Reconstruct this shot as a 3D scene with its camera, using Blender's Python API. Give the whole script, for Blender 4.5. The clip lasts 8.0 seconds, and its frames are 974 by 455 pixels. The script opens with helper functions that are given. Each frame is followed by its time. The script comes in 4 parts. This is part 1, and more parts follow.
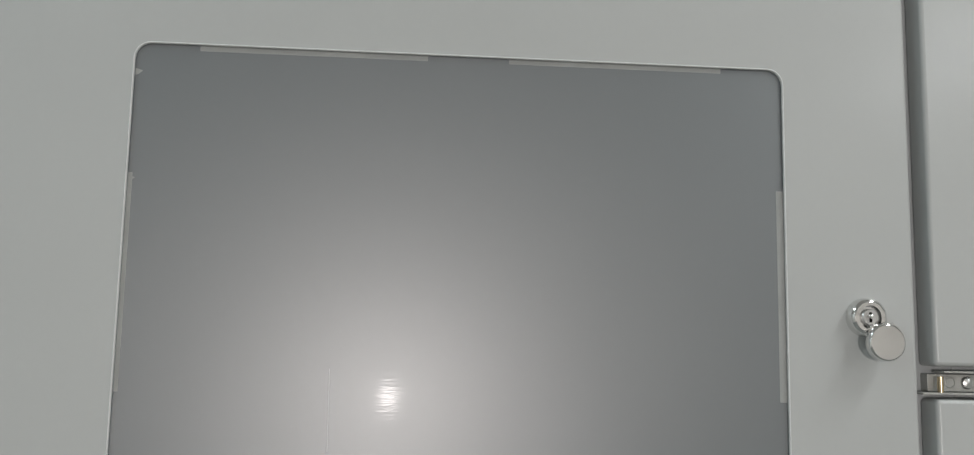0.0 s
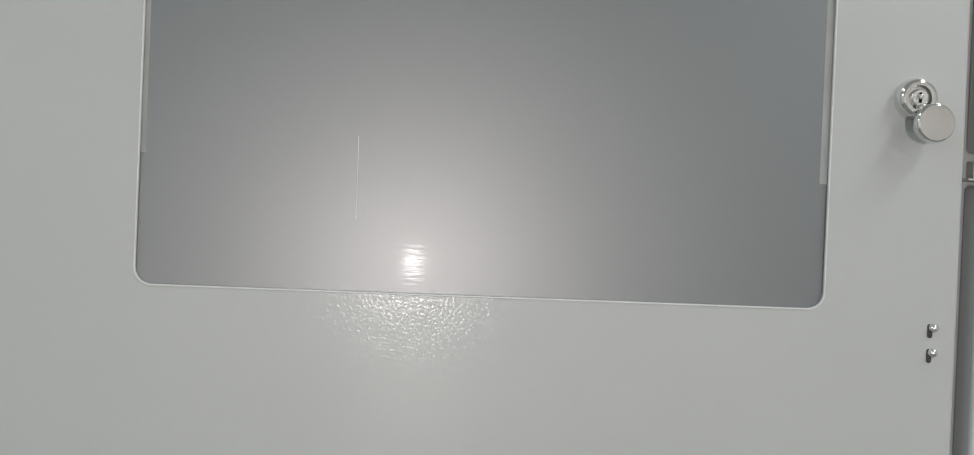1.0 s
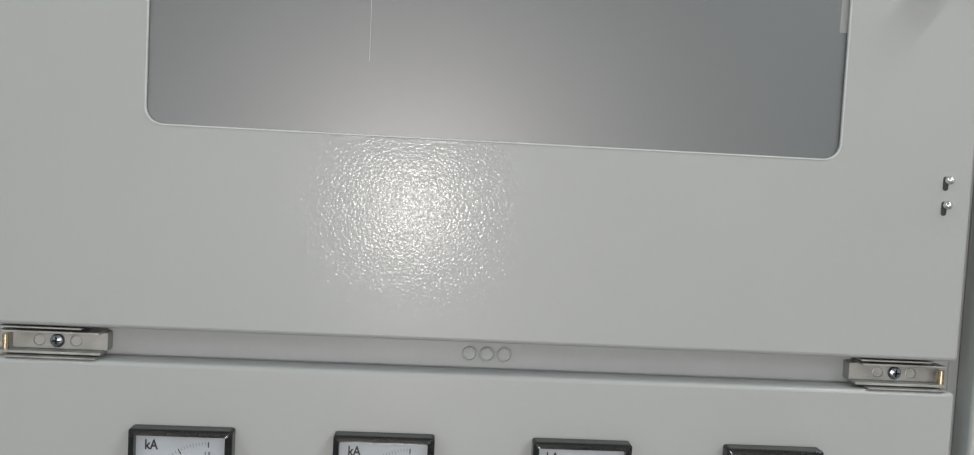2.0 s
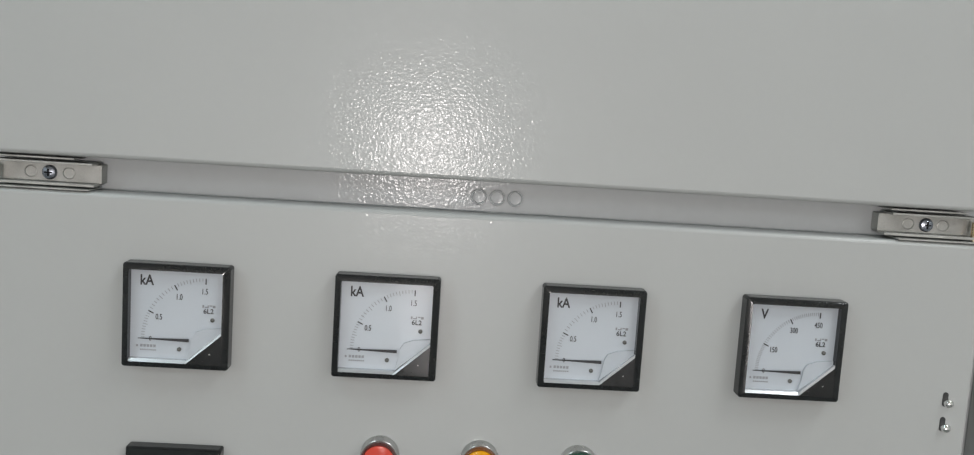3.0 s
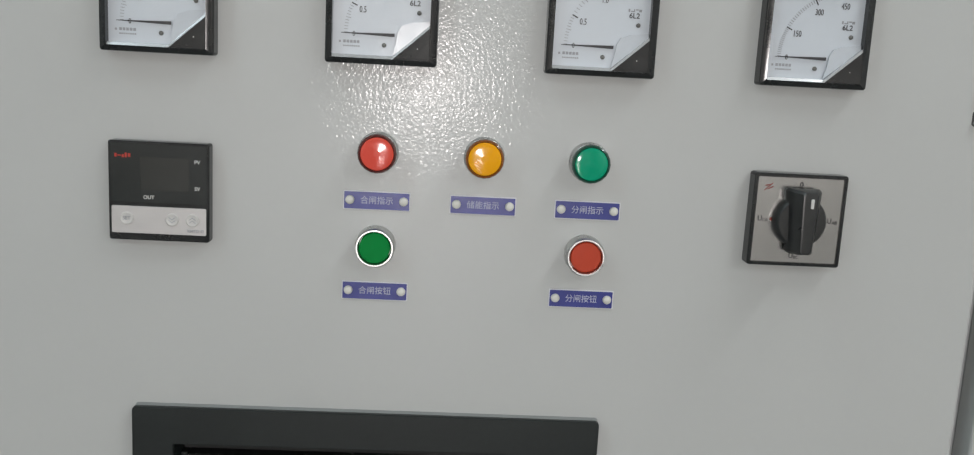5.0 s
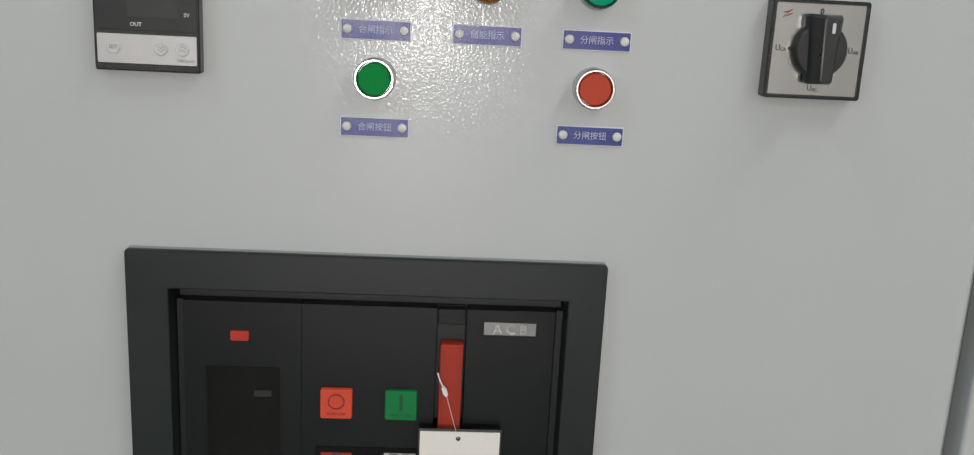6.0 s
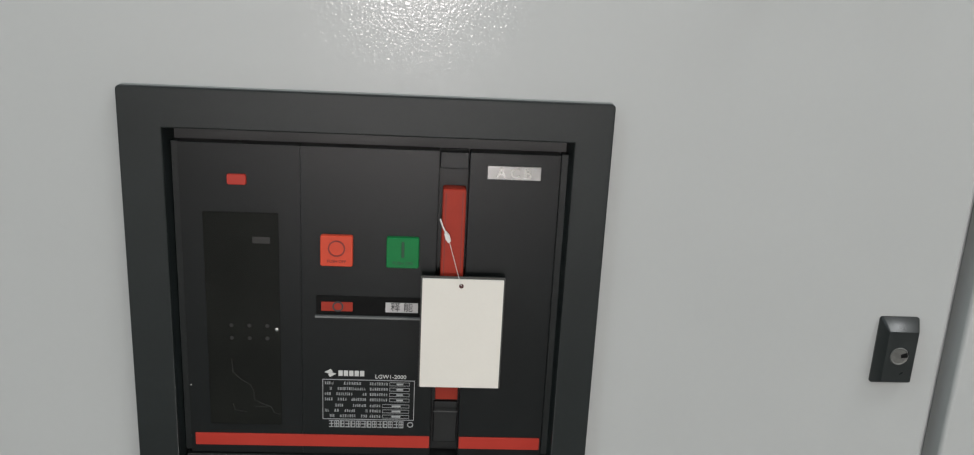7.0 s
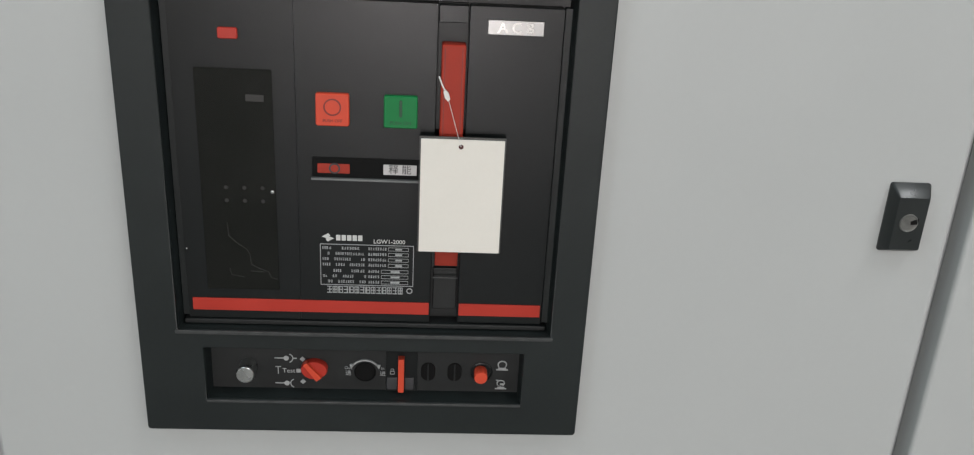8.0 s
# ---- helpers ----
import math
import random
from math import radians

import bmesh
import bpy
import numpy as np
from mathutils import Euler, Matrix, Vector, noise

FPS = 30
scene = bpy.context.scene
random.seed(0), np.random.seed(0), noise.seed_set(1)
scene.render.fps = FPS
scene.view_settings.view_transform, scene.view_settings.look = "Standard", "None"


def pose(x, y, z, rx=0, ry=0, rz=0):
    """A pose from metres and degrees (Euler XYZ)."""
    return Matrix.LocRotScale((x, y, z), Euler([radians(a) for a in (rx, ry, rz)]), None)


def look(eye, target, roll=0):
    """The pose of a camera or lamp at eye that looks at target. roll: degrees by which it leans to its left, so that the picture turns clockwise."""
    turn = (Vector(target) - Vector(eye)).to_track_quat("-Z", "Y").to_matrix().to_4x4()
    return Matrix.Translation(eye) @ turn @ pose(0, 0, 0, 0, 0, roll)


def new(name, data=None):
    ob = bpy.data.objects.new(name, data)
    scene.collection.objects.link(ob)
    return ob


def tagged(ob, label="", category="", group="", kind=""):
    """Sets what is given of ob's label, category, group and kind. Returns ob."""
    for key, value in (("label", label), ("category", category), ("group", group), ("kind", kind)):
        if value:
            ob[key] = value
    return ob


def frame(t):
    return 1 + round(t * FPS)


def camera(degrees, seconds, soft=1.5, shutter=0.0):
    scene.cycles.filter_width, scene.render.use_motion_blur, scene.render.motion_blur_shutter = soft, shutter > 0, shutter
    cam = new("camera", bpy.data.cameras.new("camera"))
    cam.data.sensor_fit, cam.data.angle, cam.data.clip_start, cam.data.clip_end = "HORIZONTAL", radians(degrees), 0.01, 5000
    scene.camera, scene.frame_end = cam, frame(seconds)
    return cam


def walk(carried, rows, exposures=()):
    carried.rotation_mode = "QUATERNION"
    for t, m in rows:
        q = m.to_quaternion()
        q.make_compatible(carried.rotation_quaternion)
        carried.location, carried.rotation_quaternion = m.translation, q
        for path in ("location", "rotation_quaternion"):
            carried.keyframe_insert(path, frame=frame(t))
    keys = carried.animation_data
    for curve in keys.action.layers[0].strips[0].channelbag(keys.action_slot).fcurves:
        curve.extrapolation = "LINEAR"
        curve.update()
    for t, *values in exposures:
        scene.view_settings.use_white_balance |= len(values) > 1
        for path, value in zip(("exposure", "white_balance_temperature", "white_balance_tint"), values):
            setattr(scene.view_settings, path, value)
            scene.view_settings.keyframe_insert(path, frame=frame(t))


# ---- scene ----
cam = camera(55.5, 8.0, soft=1.15)
PATH = [
    (0, (-0.035, -0.747, 1.912), (0.126, 1.23, 2.17), 1.1),
    (0.5, (-0.032, -0.729, 1.878), (0.112, 1.262, 1.999), 1.8),
    (1, (-0.036, -0.722, 1.832), (0.079, 1.275, 1.816), 2.4),
    (1.2, (-0.044, -0.722, 1.819), (0.082, 1.273, 1.775), 2.5),
    (2.3, (-0.044, -0.713, 1.725), (0.065, 1.276, 1.551), 3.4),
    (2.5, (-0.035, -0.701, 1.709), (0.06, 1.286, 1.498), 3.7),
    (3, (-0.033, -0.691, 1.663), (0.06, 1.292, 1.424), 3.7),
    (3.5, (-0.037, -0.69, 1.633), (0.055, 1.287, 1.344), 3.3),
    (4, (-0.03, -0.688, 1.596), (0.05, 1.282, 1.265), 2.9),
    (4.2, (-0.026, -0.68, 1.575), (0.047, 1.288, 1.227), 2.9),
    (5.3, (-0.023, -0.673, 1.442), (0.084, 1.291, 1.084), 3.1),
    (5.5, (-0.021, -0.67, 1.432), (0.084, 1.286, 1.025), 3.0),
    (6, (-0.025, -0.664, 1.383), (0.085, 1.278, 0.919), 2.9),
    (6.5, (-0.026, -0.657, 1.349), (0.08, 1.268, 0.815), 2.8),
    (7, (-0.027, -0.664, 1.306), (0.096, 1.245, 0.723), 2.9),
    (7.5, (-0.028, -0.662, 1.282), (0.102, 1.219, 0.617), 2.9),
    (8, (-0.022, -0.66, 1.262), (0.098, 1.188, 0.507), 3.1),
]
walk(cam, [(t, look(eye, target, roll)) for t, eye, target, roll in PATH],
     exposures=((0.0, -0.31, 6500, 9), (1.0, -0.13, 6480, 9.8), (2.5, -0.13, 6450, 9.3), (3.5, -0.16, 6430, 9.3),
                (5.5, -0.04, 6430, 9.5), (7.0, 0.07, 6410, 10), (8.0, 0.14, 6390, 10.3)))

# ---------------- light ----------------
world = bpy.data.worlds.new("world")
scene.world = world
world.use_nodes = True
world.node_tree.nodes["Background"].inputs["Color"].default_value = (0.75, 0.80, 0.88, 1)
world.node_tree.nodes["Background"].inputs["Strength"].default_value = 0.3


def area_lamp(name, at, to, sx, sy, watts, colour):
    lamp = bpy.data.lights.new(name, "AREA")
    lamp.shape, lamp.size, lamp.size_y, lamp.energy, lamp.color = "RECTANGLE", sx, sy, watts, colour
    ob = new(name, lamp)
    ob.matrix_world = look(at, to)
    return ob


# far lamp standing in for the hand-held torch; ceiling fittings over the aisle
area_lamp("torch_stand_in", (-0.38, -16.0, 1.00), (0.0, 0.0, 1.5), 0.16, 0.16, 620, (1.0, 0.93, 0.905))
area_lamp("ceiling_fitting", (-1.25, -0.85, 3.35), (-1.25, -0.75, 0.0), 0.16, 1.1, 10.8, (0.80, 0.95, 1.0))
area_lamp("ceiling_fitting", (1.35, -0.85, 3.35), (1.35, -0.75, 0.0), 0.16, 1.1, 22, (0.98, 1.0, 1.0))
area_lamp("ceiling_fitting", (-3.3, -3.0, 3.35), (-3.3, -3.0, 0.0), 0.30, 1.2, 32, (0.78, 0.93, 1.0))
area_lamp("ceiling_fitting", (2.55, -3.4, 3.35), (2.55, -3.4, 0.0), 0.30, 1.2, 40, (0.94, 0.98, 1.0))

# ---------------- materials ----------------


def material(name, colour, rough=0.5, metal=0.0, vary=0.06, vary_scale=9.0, grain=0.0, grain_scale=500.0,
             rough_vary=0.05, coat=0.0, coat_rough=0.1, spec=0.5, stretch=(1, 1, 1), peel_on_coat=False):
    m = bpy.data.materials.new(name)
    m.use_nodes = True
    nt = m.node_tree
    nodes, links = nt.nodes, nt.links
    bsdf = nodes["Principled BSDF"]
    bsdf.inputs["Metallic"].default_value = metal
    bsdf.inputs["Coat Weight"].default_value = coat
    bsdf.inputs["Coat Roughness"].default_value = coat_rough
    bsdf.inputs["Specular IOR Level"].default_value = spec
    where = nodes.new("ShaderNodeTexCoord")
    scale = nodes.new("ShaderNodeMapping")
    scale.inputs["Scale"].default_value = stretch
    links.new(where.outputs["Object"], scale.inputs["Vector"])
    # large, faint stains over fine mottling
    big = nodes.new("ShaderNodeTexNoise")
    big.inputs["Scale"].default_value, big.inputs["Detail"].default_value = vary_scale, 4
    fine = nodes.new("ShaderNodeTexNoise")
    fine.inputs["Scale"].default_value, fine.inputs["Detail"].default_value = vary_scale * 23, 2
    both = nodes.new("ShaderNodeMath")
    both.operation = "MULTIPLY_ADD"
    both.inputs[1].default_value = 0.35
    ramp = nodes.new("ShaderNodeMapRange")
    ramp.inputs["From Min"].default_value, ramp.inputs["From Max"].default_value = 0.4, 0.95
    ramp.inputs["To Min"].default_value, ramp.inputs["To Max"].default_value = 1 - vary, 1 + vary
    links.new(scale.outputs["Vector"], big.inputs["Vector"])
    links.new(scale.outputs["Vector"], fine.inputs["Vector"])
    links.new(fine.outputs["Fac"], both.inputs[0])
    links.new(big.outputs["Fac"], both.inputs[2])
    links.new(both.outputs["Value"], ramp.inputs["Value"])
    tint = nodes.new("ShaderNodeVectorMath")
    tint.operation = "SCALE"
    tint.inputs[0].default_value = colour
    links.new(ramp.outputs["Result"], tint.inputs["Scale"])
    links.new(tint.outputs["Vector"], bsdf.inputs["Base Color"])
    gloss = nodes.new("ShaderNodeMapRange")
    gloss.inputs["From Min"].default_value, gloss.inputs["From Max"].default_value = 0.3, 0.7
    gloss.inputs["To Min"].default_value, gloss.inputs["To Max"].default_value = max(0.02, rough - rough_vary), rough + rough_vary
    links.new(big.outputs["Fac"], gloss.inputs["Value"])
    links.new(gloss.outputs["Result"], bsdf.inputs["Roughness"])
    if grain:
        peel = nodes.new("ShaderNodeTexNoise")
        peel.inputs["Scale"].default_value, peel.inputs["Detail"].default_value = grain_scale, 1.5
        bump = nodes.new("ShaderNodeBump")
        bump.inputs["Strength"].default_value, bump.inputs["Distance"].default_value = 1.0, grain
        links.new(scale.outputs["Vector"], peel.inputs["Vector"])
        links.new(peel.outputs["Fac"], bump.inputs["Height"])
        links.new(bump.outputs["Normal"], bsdf.inputs["Coat Normal" if peel_on_coat else "Normal"])
    return m


PAINT = material("light_grey_powder_coat", (0.488, 0.500, 0.492), 0.43, vary=0.018, vary_scale=7, grain=0.00016, grain_scale=430, rough_vary=0.03, spec=0.5, coat=0.17, coat_rough=0.11, peel_on_coat=True)
INNER = material("grey_frame_paint", (0.485, 0.502, 0.508), 0.45, vary=0.05, vary_scale=6, grain=0.00016, grain_scale=430, spec=0.4, coat=0.17, coat_rough=0.11, peel_on_coat=True)
PANE = material("frosted_window_film", (0.080, 0.099, 0.109), 0.27, vary=0.012, vary_scale=14, coat=1.0, coat_rough=0.405, rough_vary=0.0, spec=0.22)
PANE.node_tree.nodes["Principled BSDF"].inputs["Coat IOR"].default_value = 2.12


def film_glint(m, share, rough, wave):
    """A faint clear film over a material, rippled in fine level lines."""
    nt = m.node_tree
    nodes, links = nt.nodes, nt.links
    gloss = nodes.new("ShaderNodeBsdfGlossy")
    gloss.inputs["Roughness"].default_value = rough
    where = nodes.new("ShaderNodeTexCoord")
    scale = nodes.new("ShaderNodeMapping")
    scale.inputs["Scale"].default_value = (45, 1, 420)
    ripple = nodes.new("ShaderNodeTexNoise")
    ripple.inputs["Scale"].default_value, ripple.inputs["Detail"].default_value = 1.0, 2
    bump = nodes.new("ShaderNodeBump")
    bump.inputs["Strength"].default_value, bump.inputs["Distance"].default_value = 1.0, wave
    links.new(where.outputs["Object"], scale.inputs["Vector"])
    links.new(scale.outputs["Vector"], ripple.inputs["Vector"])
    links.new(ripple.outputs["Fac"], bump.inputs["Height"])
    links.new(bump.outputs["Normal"], gloss.inputs["Normal"])
    mix = nodes.new("ShaderNodeMixShader")
    mix.inputs["Fac"].default_value = share
    links.new(nodes["Principled BSDF"].outputs["BSDF"], mix.inputs[1])
    links.new(gloss.outputs["BSDF"], mix.inputs[2])
    links.new(mix.outputs["Shader"], nodes["Material Output"].inputs["Surface"])


film_glint(PANE, 0.0007, 0.07, 0.00003)
PALE_EDGE = material("bright_edge", (0.74, 0.75, 0.74), 0.35, vary=0.05, vary_scale=40)
TAPE = material("milky_adhesive_tape", (0.36, 0.37, 0.36), 0.5, vary=0.12, vary_scale=30)
ZINC = material("galvanised_steel", (0.43, 0.43, 0.41), 0.44, 0.5, vary=0.22, vary_scale=60, rough_vary=0.12)
# grey puts the ceiling's reflection into the colour of the black frame's sides
EDGE_GREY = material("frame_side_reflection_grey", (0.27, 0.28, 0.275), 0.4, vary=0.08, vary_scale=60)
TRIM = material("lit_ledge_and_tab_grey", (0.17, 0.175, 0.172), 0.35, vary=0.08, vary_scale=60)
DULL = material("dull_worn_metal", (0.17, 0.17, 0.16), 0.42, 0.6, vary=0.25, vary_scale=220)
LIP = material("worn_lip_slot_shade", (0.045, 0.047, 0.047), 0.40, vary=0.3, vary_scale=120)
BLUED = material("blue_zinc_screw", (0.28, 0.30, 0.34), 0.26, 1.0, vary=0.1, vary_scale=120)
BRASS = material("brass_pin", (0.62, 0.50, 0.33), 0.25, 1.0, vary=0.08, vary_scale=80)
CHROME = material("chrome", (0.80, 0.80, 0.79), 0.13, 1.0, vary=0.04, vary_scale=60, rough_vary=0.05)
SATIN = material("satin_metal_ring", (0.56, 0.56, 0.55), 0.30, 1.0, vary=0.05, vary_scale=90)
# near black, with the inner shade of holes and slots in the colour
HOLESHADE = material("hole_shade_black", (0.005, 0.005, 0.005), 0.7, spec=0.15, vary=0.2)
BLACK = material("glossy_black_plastic", (0.0135, 0.0152, 0.0160), 0.16, spec=0.5, vary=0.15, vary_scale=40, grain=0.00001, grain_scale=900)
FRAMEBLACK = material("textured_black_plastic", (0.0130, 0.0170, 0.0168), 0.42, spec=0.32, rough_vary=0.015, vary=0.18, vary_scale=14, grain=0.00005, grain_scale=900)
FACEBLACK = material("matt_black_plastic", (0.0082, 0.0098, 0.0100), 0.31, spec=0.26, rough_vary=0.008, vary=0.12, vary_scale=10, grain=0.00003, grain_scale=900)
DEEPBLACK = material("deep_black_plastic", (0.011, 0.0125, 0.0125), 0.45, spec=0.4, vary=0.2, vary_scale=20)
SMOKED = material("smoked_cover", (0.0065, 0.007, 0.0055), 0.16, spec=0.35, vary=0.2, vary_scale=14, rough_vary=0.04)
DISPLAY = material("dark_green_display_window", (0.0165, 0.0205, 0.0200), 0.22, spec=0.4, vary=0.1, vary_scale=20)
DIGIT = material("unlit_display_glass", (0.0150, 0.0180, 0.0155), 0.25, vary=0.1)
LATCHBLACK = material("satin_black_latch_plastic", (0.0165, 0.0200, 0.0198), 0.32, spec=0.5, vary=0.15, vary_scale=60)
TAB = material("worn_grey_slide_tab", (0.045, 0.046, 0.049), 0.4, vary=0.25, vary_scale=120)
PLATEINK = material("pale_blue_engraving", (0.46, 0.48, 0.60), 0.5, vary=0.1, vary_scale=300)
DIM = material("dim_print", (0.0085, 0.0082, 0.0068), 0.5, vary=0.2)
DIAL = material("white_dial", (0.575, 0.62, 0.67), 0.35, vary=0.02, vary_scale=25, coat=0.3, coat_rough=0.05)
CLEAR = material("pale_mechanism_cover", (0.56, 0.60, 0.645), 0.25, vary=0.05, vary_scale=60)
ACRYLIC = material("polished_acrylic_edge", (0.66, 0.68, 0.70), 0.26, 0.5, vary=0.03, vary_scale=60, spec=1.0, rough_vary=0.0)
INK = material("black_ink", (0.034, 0.034, 0.038), 0.5, vary=0.1)
PALEINK = material("pale_grey_ink", (0.30, 0.31, 0.33), 0.5, vary=0.2)
GREYINK = material("grey_ink", (0.33, 0.345, 0.37), 0.5, vary=0.2)
WHITEINK = material("white_ink", (0.62, 0.62, 0.60), 0.5, vary=0.05)
SOFTINK = material("worn_white_print", (0.40, 0.41, 0.41), 0.5, vary=0.25, vary_scale=120)
SILVER = material("silver_keypad_foil", (0.50, 0.49, 0.485), 0.40, 0.25, vary=0.03, vary_scale=40)
BUTTON = material("pale_rubber_button", (0.58, 0.575, 0.56), 0.38, vary=0.03)
BLUE = material("engraved_blue_plastic", (0.030, 0.040, 0.235), 0.32, vary=0.08, vary_scale=40, spec=0.4)
LABELEDGE = material("white_label_core", (0.66, 0.67, 0.70), 0.45, vary=0.04)
RIVET = material("white_plastic_rivet", (0.72, 0.72, 0.67), 0.28, vary=0.04)
BRUSHED = material("brushed_aluminium", (0.39, 0.39, 0.38), 0.26, 0.90, vary=0.004, vary_scale=160, stretch=(0.05, 1, 2), rough_vary=0.01)
KNOBGREY = material("dark_grey_knob_plastic", (0.022, 0.0235, 0.0235), 0.32, vary=0.12, vary_scale=40, grain=0.00001, grain_scale=900)
SIGN = material("silver_badge", (0.25, 0.25, 0.245), 0.30, 1.0, vary=0.06, vary_scale=60)
# lighter than the badge, to give its embossed letters their highlights
BADGE_RAISED = material("badge_letter_highlight", (0.78, 0.77, 0.75), 0.16, 1.0, vary=0.03)
PAPER = material("cream_card", (0.82, 0.785, 0.715), 0.55, vary=0.02, vary_scale=20, grain=0.00001, grain_scale=700)
SLEEVE = material("dark_card_sleeve", (0.06, 0.06, 0.055), 0.3, vary=0.1)
EYELET = material("dark_red_eyelet", (0.07, 0.012, 0.010), 0.5, vary=0.1)
STRING = material("white_nylon_tie", (0.75, 0.74, 0.71), 0.4, vary=0.03)
REDPL = material("red_plastic", (0.46, 0.036, 0.022), 0.40, spec=0.3, vary=0.06, vary_scale=40)
HANDLE = material("dull_red_lever", (0.36, 0.036, 0.020), 0.45, spec=0.2, vary=0.08, vary_scale=40)
ORANGERED = material("orange_red_plastic", (0.66, 0.075, 0.036), 0.40, spec=0.25, vary=0.05, vary_scale=40)
GREENPL = material("green_plastic", (0.005, 0.185, 0.048), 0.42, spec=0.22, vary=0.06, vary_scale=40)
GREENDARK = material("dark_green_marking", (0.006, 0.060, 0.022), 0.45, vary=0.1)
REDDARK = material("dark_red_marking", (0.20, 0.018, 0.012), 0.45, vary=0.1)
LENS_RED = material("red_lens", (0.72, 0.085, 0.058), 0.09, vary=0.04, vary_scale=60, rough_vary=0.01, spec=0.3)
LENS_AMBER = material("amber_lens", (0.90, 0.40, 0.008), 0.09, vary=0.04, vary_scale=60, rough_vary=0.01, spec=0.3)
LENS_GREEN = material("green_lens", (0.004, 0.330, 0.180), 0.09, vary=0.04, vary_scale=60, rough_vary=0.01, spec=0.3)
RIM_RED = material("red_lens_rim", (0.085, 0.018, 0.015), 0.15, vary=0.08, coat=0.6, coat_rough=0.05)
RIM_AMBER = material("amber_lens_rim", (0.19, 0.058, 0.006), 0.15, vary=0.08, coat=0.6, coat_rough=0.05)
RIM_GREEN = material("green_lens_rim", (0.006, 0.055, 0.034), 0.15, vary=0.08, coat=0.6, coat_rough=0.05)
CAP_GREEN = material("green_push_cap", (0.002, 0.230, 0.045), 0.55, vary=0.05, vary_scale=60, spec=0.1)
CAP_RED = material("red_push_cap", (0.50, 0.058, 0.026), 0.5, vary=0.05, vary_scale=60, spec=0.2)
WALL = material("white_wall_paint", (0.72, 0.72, 0.70), 0.8, vary=0.05, vary_scale=2, grain=0.0003, grain_scale=120)
FLOOR = material("grey_epoxy_floor", (0.26, 0.27, 0.26), 0.35, vary=0.1, vary_scale=2)

# ---------------- mesh helpers ----------------


def rrect(x0, x1, z0, z1, r, n=4):
    """Rounded rectangle in the x-z plane, anticlockwise as seen from the front."""
    pts = []
    for cx, cz, a in ((x1 - r, z1 - r, 0), (x0 + r, z1 - r, 90), (x0 + r, z0 + r, 180), (x1 - r, z0 + r, 270)):
        for i in range(n + 1):
            t = radians(a + 90 * i / n)
            pts.append((cx + r * math.cos(t), cz + r * math.sin(t)))
    return pts


def loft(bm, loops, first=True, last=True, ring=False):
    """Skin over loops of (points, depth); depth y grows into the panel."""
    rows = []
    for pts, y in loops:
        rows.append([bm.verts.new((x, y, z)) for x, z in pts])
    pairs = list(zip(rows, rows[1:])) + ([(rows[-1], rows[0])] if ring else [])
    for a, b in pairs:
        for i in range(len(a)):
            j = (i + 1) % len(a)
            bm.faces.new((a[i], a[j], b[j], b[i]))
    if not ring:
        if first:
            bm.faces.new(rows[0])
        if last:
            bm.faces.new(rows[-1][::-1])
    return bm


def slab(x0, x1, z0, z1, front, back, r=0.002, soft=0.0008, n=4, bm=None):
    """Plate with rounded corners and a softened front edge."""
    bm = bm or bmesh.new()
    s = soft
    r = max(r, s + 0.0001)
    loft(bm, [(rrect(x0, x1, z0, z1, r, n), back), (rrect(x0, x1, z0, z1, r, n), front + s),
              (rrect(x0 + s * .3, x1 - s * .3, z0 + s * .3, z1 - s * .3, r - s * .3, n), front + s * .3),
              (rrect(x0 + s, x1 - s, z0 + s, z1 - s, r - s, n), front)])
    return bm


def frame_bm(outer, hole, ro, rh, front, back, soft=0.001, slope=0.0, n=5, bm=None, rise=0.0):
    """Plate with a hole right through: outer and hole are x0, x1, z0, z1; slope narrows the hole towards the back."""
    bm = bm or bmesh.new()
    (a, b, c, d), (e, f, g, h) = outer, hole
    s, k = soft, slope
    loft(bm, [(rrect(a, b, c, d, ro, n), back), (rrect(a, b, c, d, ro, n), front + s),
              (rrect(a + s * .3, b - s * .3, c + s * .3, d - s * .3, ro - s * .3, n), front + s * .3),
              (rrect(a + s, b - s, c + s, d - s, ro - s, n), front),
              (rrect(e, f, g, h, rh, n), front - rise),
              (rrect(e + k, f - k, g + k, h - k, max(rh - k, 0.0003), n), back)], ring=True)
    return bm


def turned(profile, x=0.0, z=0.0, seg=32, bm=None, cap=True):
    """A body of revolution round the axis out of the panel: profile of (radius, depth) from the back to the front."""
    bm = bm or bmesh.new()
    loops = []
    for r, y in profile:
        loops.append(([(x + r * math.cos(2 * math.pi * i / seg), z + r * math.sin(2 * math.pi * i / seg)) for i in range(seg)], y))
    loft(bm, loops, first=cap, last=cap)
    return bm


def prism(pts, front, back, bm=None):
    bm = bm or bmesh.new()
    loft(bm, [(pts, back), (pts, front)])
    return bm


